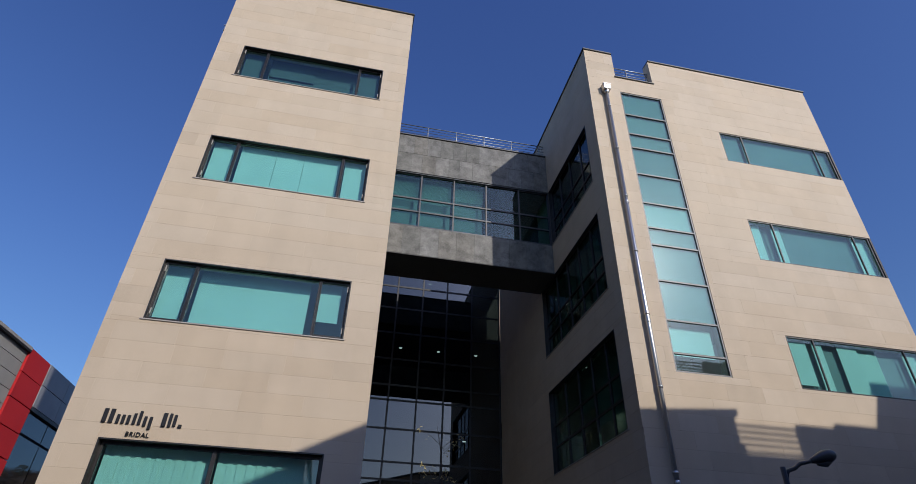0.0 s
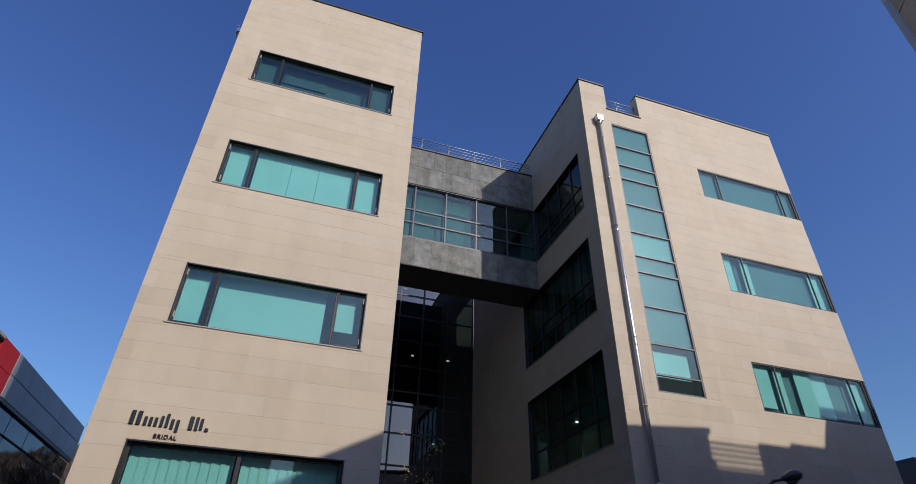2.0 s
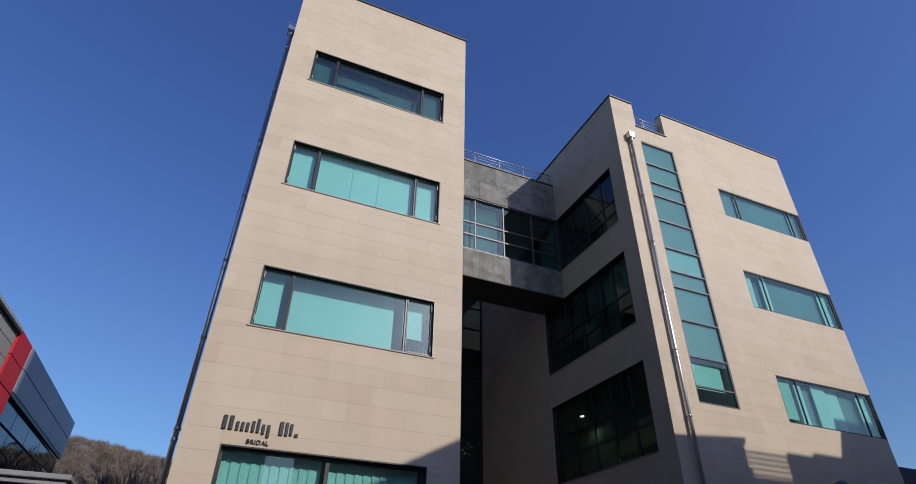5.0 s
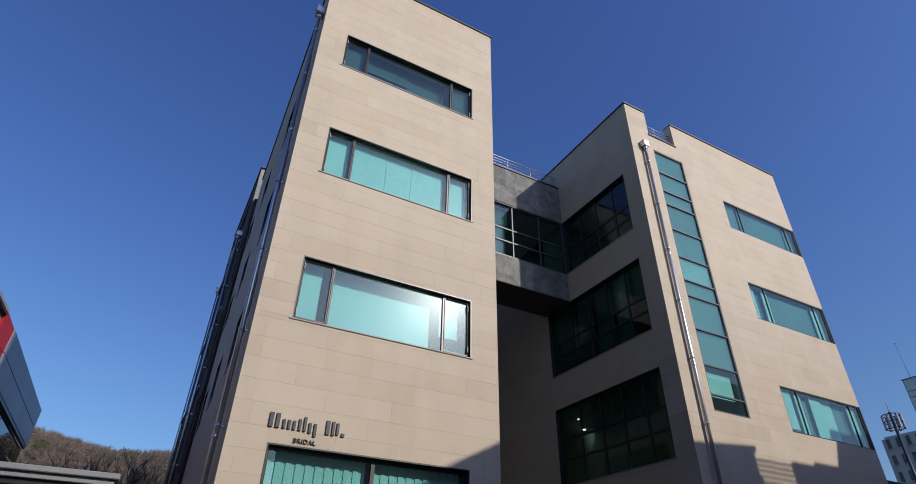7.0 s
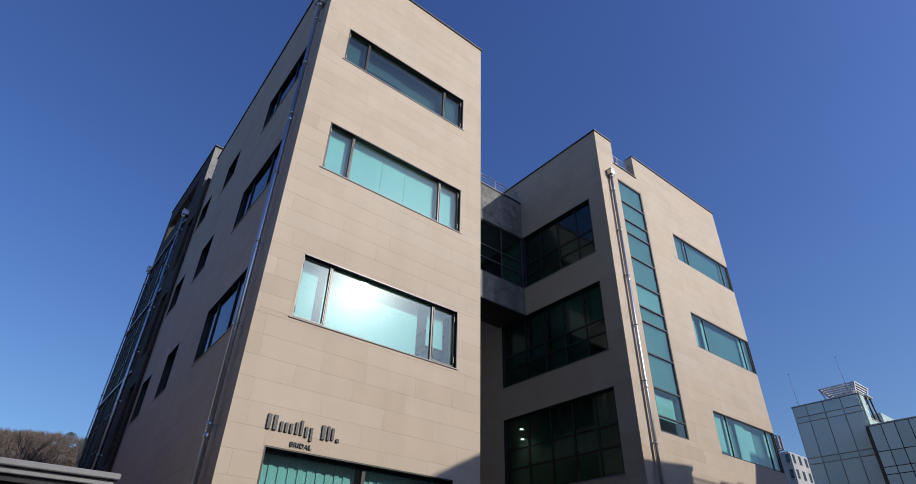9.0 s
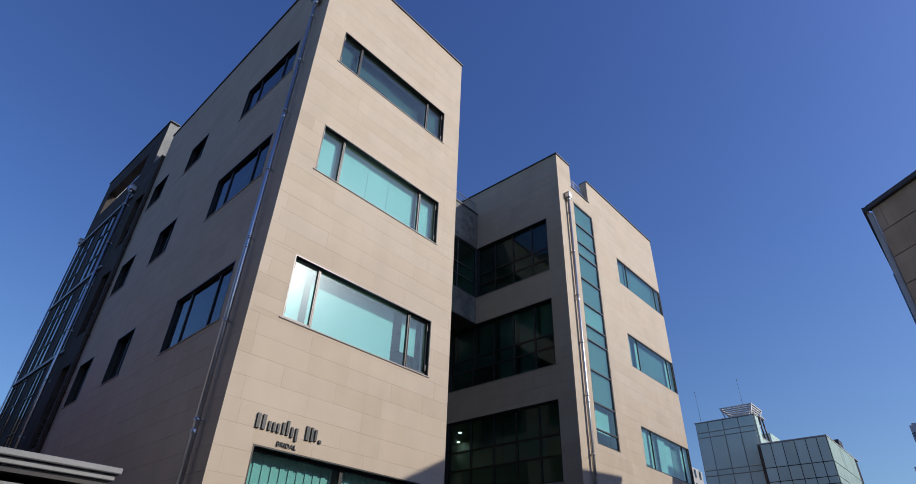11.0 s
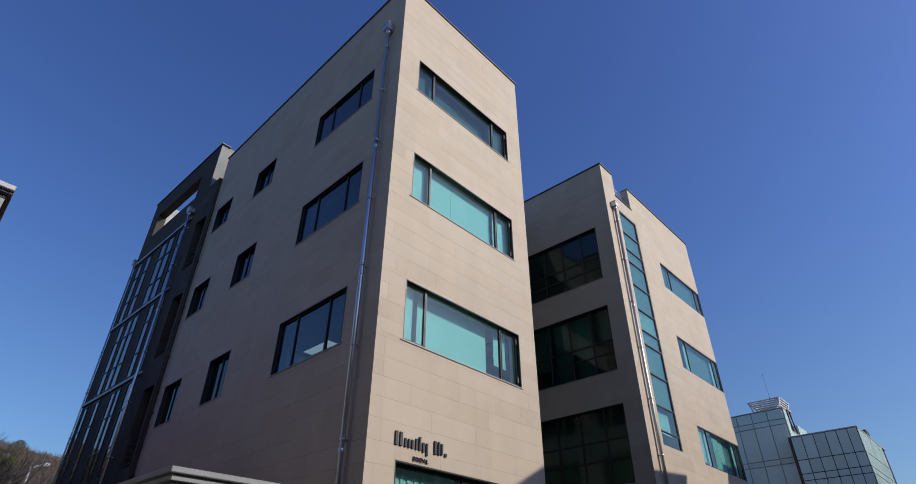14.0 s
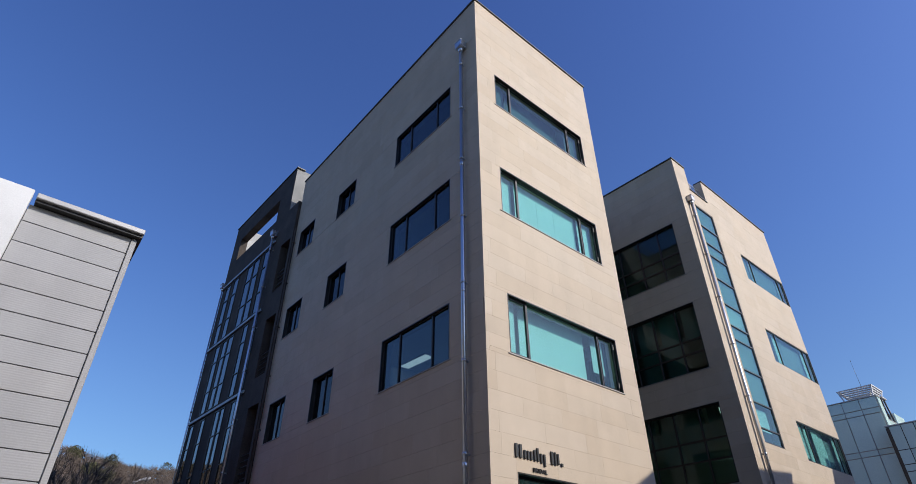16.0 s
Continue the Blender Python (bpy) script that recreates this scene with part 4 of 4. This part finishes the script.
piece(hall, "core", box((-25, 4.71, 0), (-5.92, 8.97, 8.95)), NAVY)
piece(hall, "rear_core", box((-25, 8.98, 0), (-5.75, 20.05, 9.1)), NAVY)
piece(hall, "roof_eave", L_NEAR.box(4.38, 8.97, -1.9, 0.11, 9.09, 9.205, 0.012), TRIM, "thick grey metal eave")
piece(hall, "eave_shadow_gap", L_NEAR.box(4.46, 8.96, -1.9, 0.1, 9.035, 9.087), FRAME)
piece(hall, "corner_trim", box((-5.92, 4.59, 0), (-5.81, 4.71, 9.03), 0.01), GREY_PANEL, "grey metal corner trim")
for k in range(20):
    z1 = 9.03 if k == 0 else 9.098 - 0.456 * k
    if z1 < 0.5:
        break
    bm = L_FRONT.box(-7.81, -5.925, -0.05, 0.02, 8.66 if k == 0 else z1 - 0.439, z1, 0.004)
    piece(hall, "wall_panel", bm, GREY_PANEL)
    piece(hall, "wall_panel", L_NEAR.box(4.73, 8.97, -0.055, 0.0, 8.66 if k == 0 else z1 - 0.439, z1, 0.004), GREY_PANEL)
piece(hall, "white_wall", box((-25, 4.38, 0), (-7.82, 4.7, 9.245), 0.02), WHITE, "white metal end bay")
for j, z in enumerate((9.22, 8.4, 7.57, 6.74, 5.9, 5.08, 4.26)):
    piece(hall, "red_panel", L_SIDE.box(9.0, 10.52, -0.14, 0.015, z - 0.81, z - 0.01, 0.006), RED, "red metal panel")
ys = [10.54, 12.35, 14.35, 16.4, 18.3, 20.1]
for y0, y1 in zip(ys, ys[1:]):
    for z in (9.23, 8.46):
        piece(hall, "silver_panel", L_SIDE.box(y0 + 0.006, y1 - 0.006, -0.14, 0.03, z - 0.755, z - 0.008, 0.006), SILVER, "silver metal panel")
    for z0, z1 in ((6.85, 7.57), (5.2, 6.82), (3.2, 5.17)):
        piece(hall, "glass_pane", L_SIDE.box(y0 + 0.03, y1 - 0.03, -0.12, -0.10, z0 + 0.03, z1 - 0.03), BLUE_GLASS, "dark blue reflecting pane")
piece(hall, "shadow_line", L_SIDE.box(10.54, 20.05, -0.1, 0.02, 7.58, 7.69), FRAME)

# ---- brown stone building across the street ----
tan = thing("stone_building", "brown granite building with a thin roof edge, across the street", "building", at=(11.2, -9.2, 0))
T_SIDE = SlantFace((11.0, -9.1), (-0.57, -0.82))
bm = bmesh.new()
corner = [(*T_SIDE.p(0.05, -0.04, 0)[:2], 10.9), (18.58, -9.13, 11.59), (18.58, -24, 11.5), (*T_SIDE.p(11, -0.04, 0)[:2], 10.9)]
low = [bm.verts.new((x, y, 0)) for x, y, z in corner]
high = [bm.verts.new(p) for p in corner]
for i in range(4):
    j = (i + 1) % 4
    bm.faces.new((low[i], low[j], high[j], high[i]))
bm.faces.new(high)
piece(tan, "core", bm, DARK_JOINT)
piece(tan, "roof_edge", add_tube(bmesh.new(), [T_SIDE.p(-0.05, 0.02, 10.94), T_SIDE.p(11, 0.02, 10.94)], 0.09, 4), COPING, "thin dark roof edge")
piece(tan, "roof_edge", add_tube(bmesh.new(), [(10.98, -8.98, 10.93), (18.58, -8.98, 11.55)], 0.09, 4), COPING, "thin dark roof edge")
piece(tan, "rear_wing", box((18.72, -24, 0), (30, -9.62, 11.05)), RENDER_GREY)
for nm, x0, x1, z in (("parapet", 20.4, 21.47, 11.8), ("parapet", 21.472, 22.75, 11.91)):
    piece(tan, nm, box((x0, -9.75, 11.054), (x1, -9.6, z)), RENDER_GREY)
bm = box((22.28, -9.83, 11.054), (30, -9.752, 13.4))
for v in bm.verts:
    if v.co.x < 23 and v.co.z > 12:
        v.co.x = 23.36
piece(tan, "stair_parapet", bm, RENDER_GREY, "sloped grey parapet over the stairs")
bm = bmesh.new()
for k in range(5):
    add_box(bm, (18.8, -9.65, 11.09 + k * 0.14), (20.395, -9.61, 11.14 + k * 0.14))
piece(tan, "louvre", bm, GREY_FRAME, "level louvre blades between two roofs")
clad(tan, T_SIDE, 0.0, 11.0, 3.0, 10.88, 0.72, 1.7, [], BROWN_STONE, "stone_slab", True, 120, joint=0.02, seed=9, order=lambda r: -r[3])
for ob in tan.children:
    if ob.name.startswith("stone_slab"):
        ob.location -= tan.location
T_FRONT = Face("y", -9.15, 1)
for x in (11.9, 14.0, 16.1):
    for z in (2.0, 5.0, 8.0):
        piece(tan, "window", T_FRONT.box(x, x + 1.6, 0.175, 0.21, z, z + 1.5, 0.01), BLUE_GLASS)
piece(tan, "front_panel", T_FRONT.box(11.06, 18.6, 0.055, 0.17, 0, 10.84), WHITE, "white front panels")

# ---- pale green glass tower ----
G = Face("x", 39.6, -1)
tower = thing("glass_tower", "pale green glass office tower with grey joints", "building", at=(39.6, 4, 0))
piece(tower, "core", box((39.65, 2.36, 0), (40.3, 6.55, 14.75)), TRIM)
piece(tower, "rear_core", box((40.305, 2.36, 0), (50, 6.55, 13.3)), TRIM)
gy = [2.38, 3.45, 4.55, 5.62, 6.5]
gz = [0, 1.2, 3.8, 4.3, 7.4, 7.8, 11.05, 11.42, 13.7, 14.07, 14.8]
for a, b in zip(gy, gy[1:]):
    for c, d in zip(gz[1:], gz[2:]):
        piece(tower, "facade_pane", G.box(a + 0.026, b - 0.026, 0, 0.03, c + 0.026, d - 0.026), TEAL_GLASS)
G2 = Face("y", 2.33, -1)
for a, b in zip(range(40, 50), range(41, 51)):
    for c, d in zip((3.8, 7.4, 10.3), (7.4, 10.3, 13.3)):
        piece(tower, "facade_pane", G2.box(a + 0.33, b + 0.31, 0, 0.03, c + 0.02, d - 0.02), TEAL_GLASS)
piece(tower, "side_fin", box((39.66, 2.30, 3.8), (40.31, 2.355, 14.75)), TEAL_GLASS, "pale glass edge of the front screen")
piece(tower, "roof_edge", box((39.55, 2.28, 14.8), (40.32, 6.6, 14.87), 0.02), TRIM)
piece(tower, "roof_edge", box((40.33, 2.28, 13.3), (50, 6.6, 13.37), 0.02), TRIM)
crown = thing("roof_grille", "white slatted metal crown on the glass tower", "roof frame", at=(41, 3.9, 14.9))
for k in range(7):
    z, s = 14.95 + k * 0.115, 0.66 + k * 0.08
    bm = bmesh.new()
    for x0, y0, x1, y1 in ((-s, -s, s, -s + 0.16), (-s, s - 0.16, s, s), (-s, -s + 0.16, -s + 0.16, s - 0.16), (s - 0.16, -s + 0.16, s, s - 0.16)):
        add_box(bm, (41 + x0, 3.5 + y0, z), (41 + x1, 3.5 + y1, z + 0.07))
    piece(crown, "slat_ring", bm, WHITE)
for sx, sy in ((-1, -1), (1, -1), (-1, 1), (1, 1)):
    piece(crown, "strut", add_tube(bmesh.new(), [(41 + sx * 0.5, 3.5 + sy * 0.5, 13.37), (41 + sx * 1.08, 3.5 + sy * 1.08, 15.65)], 0.05, 6), WHITE)


def mast(x, y, z0, z1, lean=0.0):
    ob = thing("antenna", "thin grey rod antenna on a roof", "antenna", at=(x, y, z0))
    part("rod", add_tube(bmesh.new(), [(0, 0, 0), (lean, lean, (z1 - z0) * 0.5), (lean * 2, lean * 2, z1 - z0)], [0.014, 0.011, 0.007], 6), GREY_FRAME, ob)
    part("tip", add_tube(bmesh.new(), [(lean * 2, lean * 2, z1 - z0), (lean * 2, lean * 2, z1 - z0 + 0.08)], 0.025, 6), GREY_FRAME, ob)


mast(41.2, 3.3, 15.7, 18.0, 0.02)
mast(40.0, 6.2, 14.87, 17.25, 0.03)
H2 = Face("x", 38.4, -1)
block = thing("glass_annex", "lower green glass annex in front of the tower", "building", at=(38.4, 0, 0))
piece(block, "core", box((38.45, -1.82, 0), (47, 2.3, 12.36)), FRAME)
hy = [-1.86, -1.3, -0.66, 0.0, 0.72, 1.43, 2.1]
hz = [1.0, 3.0, 5.0, 7.5, 9.64, 10.05, 10.92, 12.42]
for a, b in zip(hy, hy[1:]):
    for c, d in zip(hz, hz[1:]):
        piece(block, "facade_pane", H2.box(a + 0.024, b - 0.024, 0, 0.03, c + 0.025, d - 0.025), TEAL_GLASS)
H3 = Face("y", -1.87, -1)
for k in range(8):
    for c, d in zip(hz, hz[1:]):
        piece(block, "facade_pane", H3.box(38.45 + k * 0.9, 39.32 + k * 0.9, 0, 0.03, c + 0.025, d - 0.025), TEAL_GLASS)
piece(block, "roof_edge", box((38.35, -1.92, 12.42), (47, 2.3, 12.5), 0.01), TRIM)
frame_up = thing("roof_frame", "grey steel trestle on the tower roof", "roof frame", at=(42.0, 2.6, 14.9))
for y in (2.55, 3.1):
    for s in (-0.35, 0.35):
        piece(frame_up, "leg", add_tube(bmesh.new(), [(42.0 + s * 1.4, y - 0.1, 13.3), (42.0 + s, y, 15.1)], 0.06, 6), GREY_FRAME)
piece(frame_up, "top_beam", box((41.5, 2.4, 15.1), (42.5, 3.25, 15.22), 0.01), TRIM)
tagged(part("roof_plant", box((43.2, 2.45, 13.37), (45.4, 4.2, 14.35), 0.03), TEAL_GLASS), "pale green glazed plant box on the tower roof", "plant box")
tagged(part("roof_plant", box((44.6, -1.5, 12.5), (45.6, -0.6, 13.6), 0.03), NAVY), "dark plant box on the annex roof", "plant box")


# ---- plain added blocks that close the street ----
# the western block is added to keep sky light off the shaded side walls
for n, (lo, hi, lab) in enumerate((((-30, -14, 0), (-11.6, 4.2, 14.0), "plain dark block added out of view to hold back western sky light"), ((-40, -36, 0), (3.5, -19.5, 9.0), "plain dark row of houses across the street"), ((31, -30, 0), (58, -10.5, 11.0), "plain dark row of houses along the street"))):
    nb = thing("closing_block", lab, "building", at=lo)
    size = [b - a for a, b in zip(lo, hi)]
    part("wall", box((0, 0, 0), size), CONCRETE if n == 0 else RENDER_GREY, nb)
    part("roof", box((-0.2, -0.2, size[2]), (size[0] + 0.2, size[1] + 0.2, size[2] + 0.3), 0.03), TRIM, nb)


# ---- far houses ----
def far_block(name, label, x, y, wx, wy, h, mat, storey=2.9, cols=3, face_x=True, glass=BLUE_GLASS):
    ob = thing(name, label, "building", at=(x, y, 0))
    part("wall", box((0, 0, 0), (wx, wy, h)), mat, ob)
    part("roof", box((0.3, -0.3 if wy < 0 else 0.3, h + 0.01), (wx - 0.3, wy + 0.3 if wy < 0 else wy - 0.3, h + 0.35), 0.05), mat, ob)
    n = int(h // storey)
    for s in range(1, n):
        for c in range(cols):
            z = s * storey + 0.9
            w0 = wy * (c + 0.22) / cols
            win = part("window", box((-0.06, w0, z), (0.05, w0 + wy * 0.36 / cols, z + 1.3)), FRAME, ob)
            part("pane", box((-0.075, w0 + 0.08, z + 0.08), (-0.062, w0 + wy * 0.36 / cols - 0.08, z + 1.22)), glass, win)
            part("window_sill", box((-0.2, w0 - 0.1, z - 0.12), (-0.062, w0 + wy * 0.36 / cols + 0.1, z)), mat, win)
            w1 = wx * (c + 0.25) / cols
            win = part("window", box((w1, -0.06, z), (w1 + wx * 0.34 / cols, 0.05, z + 1.3)), FRAME, ob)
            part("pane", box((w1 + 0.08, -0.075, z + 0.08), (w1 + wx * 0.34 / cols - 0.08, -0.062, z + 1.22)), glass, win)
    return ob


far_block("apartment_house", "dark grey-violet apartment tower far along the street", 106, -4.9, 16, -26, 35.6, RENDER_DARK, 2.7, cols=15)
far_block("apartment_house", "grey-violet apartment house with rows of small windows", 104, -1.7, 14, -9.5, 28.2, RENDER_GREY, 2.5, cols=9)
far_block("apartment_house", "grey-violet lower apartment house with rows of small windows", 101, -0.6, 12, -5, 21.9, RENDER_GREY, 2.5, cols=5)
far_block("apartment_house", "off-white apartment house with wide windows", 92, 28.7, 8, 5.2, 24.3, RENDER_WHITE, 2.2, cols=4, glass=DARK_GLASS)
far_block("dark_house", "dark navy house with a grey roof edge", 36.5, 10.5, 8, 6.5, 9.6, NAVY, cols=2)
lat = thing("radio_mast", "dark steel pole with a ring of antennas", "mast", at=(58, 16.2, 0.5))
part("pole", add_tube(bmesh.new(), [(0, 0, 0), (0, 0, 17.8)], [0.24, 0.12], 8), LAMP_GREY, lat)
for z in (16.3, 16.9, 17.5):
    bm = bmesh.new()
    ring = [(0.7 * math.cos(k * math.tau / 14), 0.7 * math.sin(k * math.tau / 14), z) for k in range(15)]
    add_tube(bm, ring, 0.05, 5, False)
    part("ring", bm, LAMP_GREY, lat)
for k in range(6):
    a = k * math.tau / 6
    part("panel_antenna", box((0.7 * math.cos(a) - 0.09, 0.7 * math.sin(a) - 0.09, 16.2), (0.7 * math.cos(a) + 0.09, 0.7 * math.sin(a) + 0.09, 17.5), 0.03), GREY_PANEL, lat)
part("rod", add_tube(bmesh.new(), [(0, 0, 17.8), (0, 0, 18.7)], 0.025, 5), LAMP_GREY, lat)


pole_sign = thing("pole_sign", "dark box sign on a pole with two yellow arches", "sign", at=(3.5, 44.0, 0.1))
part("pole", add_tube(bmesh.new(), [(0, 0, 0), (0, 0, 9.2)], 0.09, 8), LAMP_GREY, pole_sign)
part("box", box((-0.55, -0.12, 9.2), (0.55, 0.12, 10.15), 0.02), FRAME, pole_sign)
for s in (-0.17, 0.17):
    arch = [(s + 0.15 * math.cos(a), -0.14, 9.4 + 0.5 * math.sin(a)) for a in [math.pi * k / 8 for k in range(9)]]
    part("arch", add_tube(bmesh.new(), arch, 0.045, 6), YELLOW, pole_sign, "yellow painted arch")

# ---- wooded hill ----
def hill_height(x, y):
    r = math.hypot(x, y)
    az = math.degrees(math.atan2(x, y))
    rise = max(0.0, min(1.0, (r - 70) / 95))
    rise = rise * rise * (3 - 2 * rise)
    crest = 34.2 - 3.0 * math.tanh((az + 1.0) / 4.0) + 2.2 * math.sin(az * 0.16 + 0.6) + 1.2 * math.sin(az * 0.47)
    side = max(0.0, min(1.0, (75 - abs(az + 5)) / 30))
    return rise * side * crest * max(0.0, min(1.0, (420 - r) / 160)) + rise * 1.5 * noise.noise((x * 0.03, y * 0.03, 0))


verts, faces = [], []
NA, NR = 90, 40
for i in range(NA + 1):
    az = math.radians(-85 + 160 * i / NA)
    for j in range(NR + 1):
        r = 66 + 360 * (j / NR) ** 1.3
        x, y = r * math.sin(az), r * math.cos(az)
        verts.append((x, y, hill_height(x, y) - 0.2))
for i in range(NA):
    for j in range(NR):
        a = i * (NR + 1) + j
        faces.append((a, a + 1, a + NR + 2, a + NR + 1))
tagged(new("hill", mesh_of("hill", verts, faces, GRASS, True)), "brown winter hill behind the buildings", "hill", kind="structure")

rng = random.Random(11)
verts, faces = [], []


def twig(base, tip, w):
    n = len(verts)
    d = (tip - base)
    s = d.cross(Vector((rng.uniform(-1, 1), rng.uniform(-1, 1), 0.2))).normalized() * w
    s2 = d.cross(s).normalized() * w
    verts.extend((base + s, base - s * 0.5 + s2, base - s * 0.5 - s2, tip))
    faces.extend(((n, n + 1, n + 3), (n + 1, n + 2, n + 3), (n + 2, n, n + 3)))


for k in range(6500):
    az = math.radians(rng.uniform(-34, 34))
    r = rng.uniform(92, 175)
    x, y = r * math.sin(az), r * math.cos(az)
    h = rng.uniform(2.2, 3.8)
    base = Vector((x, y, hill_height(x, y) - 0.3))
    heart = base + Vector((0, 0, h * 0.55))
    twig(base, heart + Vector((0, 0, h * 0.2)), 0.07)
    for j in range(36):
        a, u = rng.uniform(0, math.tau), rng.uniform(-0.35, 1.0)
        c = (1 - u * u) ** 0.5
        out = Vector((math.cos(a) * c * 1.5, math.sin(a) * c * 1.5, u * h * 0.45)) * rng.uniform(0.75, 1.05)
        twig(heart + out * rng.uniform(0.05, 0.5), heart + out, 0.036)
tagged(new("bare_woods", mesh_of("bare_woods", verts, faces, TWIGS)), "dense bare brown trees covering the hill", "trees", kind="stuff")

verts, faces = [], []
for k in range(24):
    az = math.radians(rng.choice((rng.uniform(3, 11), rng.uniform(4, 9), rng.uniform(-30, 30))))
    r = rng.uniform(100, 170)
    x, y = r * math.sin(az), r * math.cos(az)
    base = Vector((x, y, hill_height(x, y)))
    for j in range(520):
        a, o, u = rng.uniform(0, math.tau), rng.random() ** 0.4, rng.uniform(-1, 1)
        w = o * 1.7 * (1 - u * u) ** 0.5
        c = base + Vector((math.cos(a) * w, math.sin(a) * w, 2.2 + u * 1.4))
        twig(c, c + Vector((rng.uniform(-0.3, 0.3), rng.uniform(-0.3, 0.3), rng.uniform(-0.05, 0.3))), 0.07)
tagged(new("pine_trees", mesh_of("pine_trees", verts, faces, PINE)), "dark green pines scattered on the hill", "trees", kind="stuff")


def bare_tree(x, y, h, seed, label):
    """A leafless tree: trunk, limbs and a crown of fine twigs."""
    r = random.Random(seed)
    ob = thing("bare_tree", label, "tree", "bare trees behind the building", at=(x, y, -0.1))
    trunk, limbs, crown = bmesh.new(), bmesh.new(), bmesh.new()
    top = Vector((r.uniform(-0.3, 0.3), r.uniform(-0.3, 0.3), h * 0.45))
    add_tube(trunk, [(0, 0, 0), top * 0.5 + Vector((0.1, 0, 0)), top], [h * 0.02, h * 0.016, h * 0.012], 8)

    def grow(p, d, length, rad, depth):
        mid = p + d * length * 0.5 + Vector([r.uniform(-0.06, 0.06) * length for _ in range(3)])
        end = p + d * length + Vector((0, 0, 0.06 * length))
        add_tube(limbs if depth < 2 else crown, [p, mid, end], [rad, rad * 0.8, rad * 0.55], 5 if depth < 2 else 3, False)
        if depth < 4:
            for _ in range(3 if depth < 3 else 4):
                nd = (d + Vector((r.uniform(-0.7, 0.7), r.uniform(-0.7, 0.7), r.uniform(-0.15, 0.55)))).normalized()
                grow(p.lerp(end, r.uniform(0.55, 1.0)), nd, length * r.uniform(0.55, 0.8), rad * 0.62, depth + 1)

    for k in range(8):
        a = k * math.tau / 8 + r.uniform(-0.4, 0.4)
        grow(top * r.uniform(0.7, 1.0), Vector((math.cos(a) * 0.6, math.sin(a) * 0.6, 0.8)).normalized(), h * 0.24, h * 0.009, 0)
    part("trunk", trunk, BARK, ob)
    part("limbs", limbs, BARK, ob)
    part("crown", crown, BARK, ob)


for x, y, h, s in ((-1.9, 31, 10.7, 1), (-4.8, 33, 10.6, 2), (0.2, 37, 11.4, 3), (-9, 37, 11.0, 4), (-14, 40, 10.8, 5)):
    bare_tree(x, y, h, s, "leafless dark-branched tree behind the buildings")

# ---- thin sapling in the courtyard ----
sap = thing("sapling", "thin young tree with a few dry yellow leaves in the courtyard", "tree", at=(8.35, 7.1, 0))
bm = bmesh.new()
stem = [Vector((0, 0, 0)), Vector((0.1, 0, 3)), Vector((0.05, 0.05, 5.2)), Vector((-0.03, 0, 6.3)), Vector((-0.22, 0, 7.25))]
add_tube(bm, stem, [0.05, 0.04, 0.025, 0.015, 0.006], 7)
part("trunk", bm, BARK, sap)
rr = random.Random(4)
tips = []
for k in range(16):
    u = rr.uniform(4.6, 6.7)
    p = Vector((0.03, 0, u))
    a = rr.uniform(0, math.tau)
    e = p + Vector((math.cos(a) * rr.uniform(0.3, 1.1), math.sin(a) * 0.4, rr.uniform(0.1, 0.6)))
    m = p.lerp(e, 0.5) + Vector((0, 0, 0.08))
    part("branch", add_tube(bmesh.new(), [p, m, e], [0.009, 0.006, 0.003], 4, False), BARK, sap)
    tips += [m, e, e]
bm = bmesh.new()
for t in tips + [Vector((-0.2, 0, 7.2)), Vector((-0.1, 0, 6.9))]:
    for j in range(2):
        c = t + Vector((rr.uniform(-0.12, 0.12), rr.uniform(-0.12, 0.12), rr.uniform(-0.12, 0.08)))
        d1 = Vector((rr.uniform(-1, 1), rr.uniform(-1, 1), rr.uniform(-1, 0.3))).normalized() * 0.07
        d2 = d1.orthogonal().normalized() * 0.025
        vs = [bm.verts.new(c + q) for q in (-d1, d2 + Vector((0, 0, 0.008)), d1, -d2 + Vector((0, 0, 0.008)))]
        bm.faces.new(vs)
part("leaves", bm, DRY_LEAF, sap)

# ---- stone slabs on the walls ----
COURSE0 = -0.12
clad(wall_a, A_FRONT, 0.17, 5.57, COURSE0 + 0.4, TOP, 0.4, 1.2, A_WINS, STONE, seed=21, order=lambda r: r[2])
clad(wall_b, B_FRONT, 11.52, 20.1, COURSE0 + 0.4, TOP, 0.4, 1.2, [(a, 20.1, c, d) for a, b, c, d in R_WINS] + [V_STRIP, NOTCH, SHOP], STONE, seed=22, order=lambda r: r[0])
clad(wall_as, A_SIDE, 0.032, A_END, COURSE0 + 0.4, TOP, 0.4, 1.2, P_WINS + P_SMALL, STONE, joint=0.0035, seed=23, order=lambda r: r[0])
clad(wall_bs, B_SIDE, 0.032, 11.3, COURSE0 + 0.4, TOP, 0.4, 1.2, S_WINS, STONE, joint=0.0035, seed=24, order=lambda r: r[0])
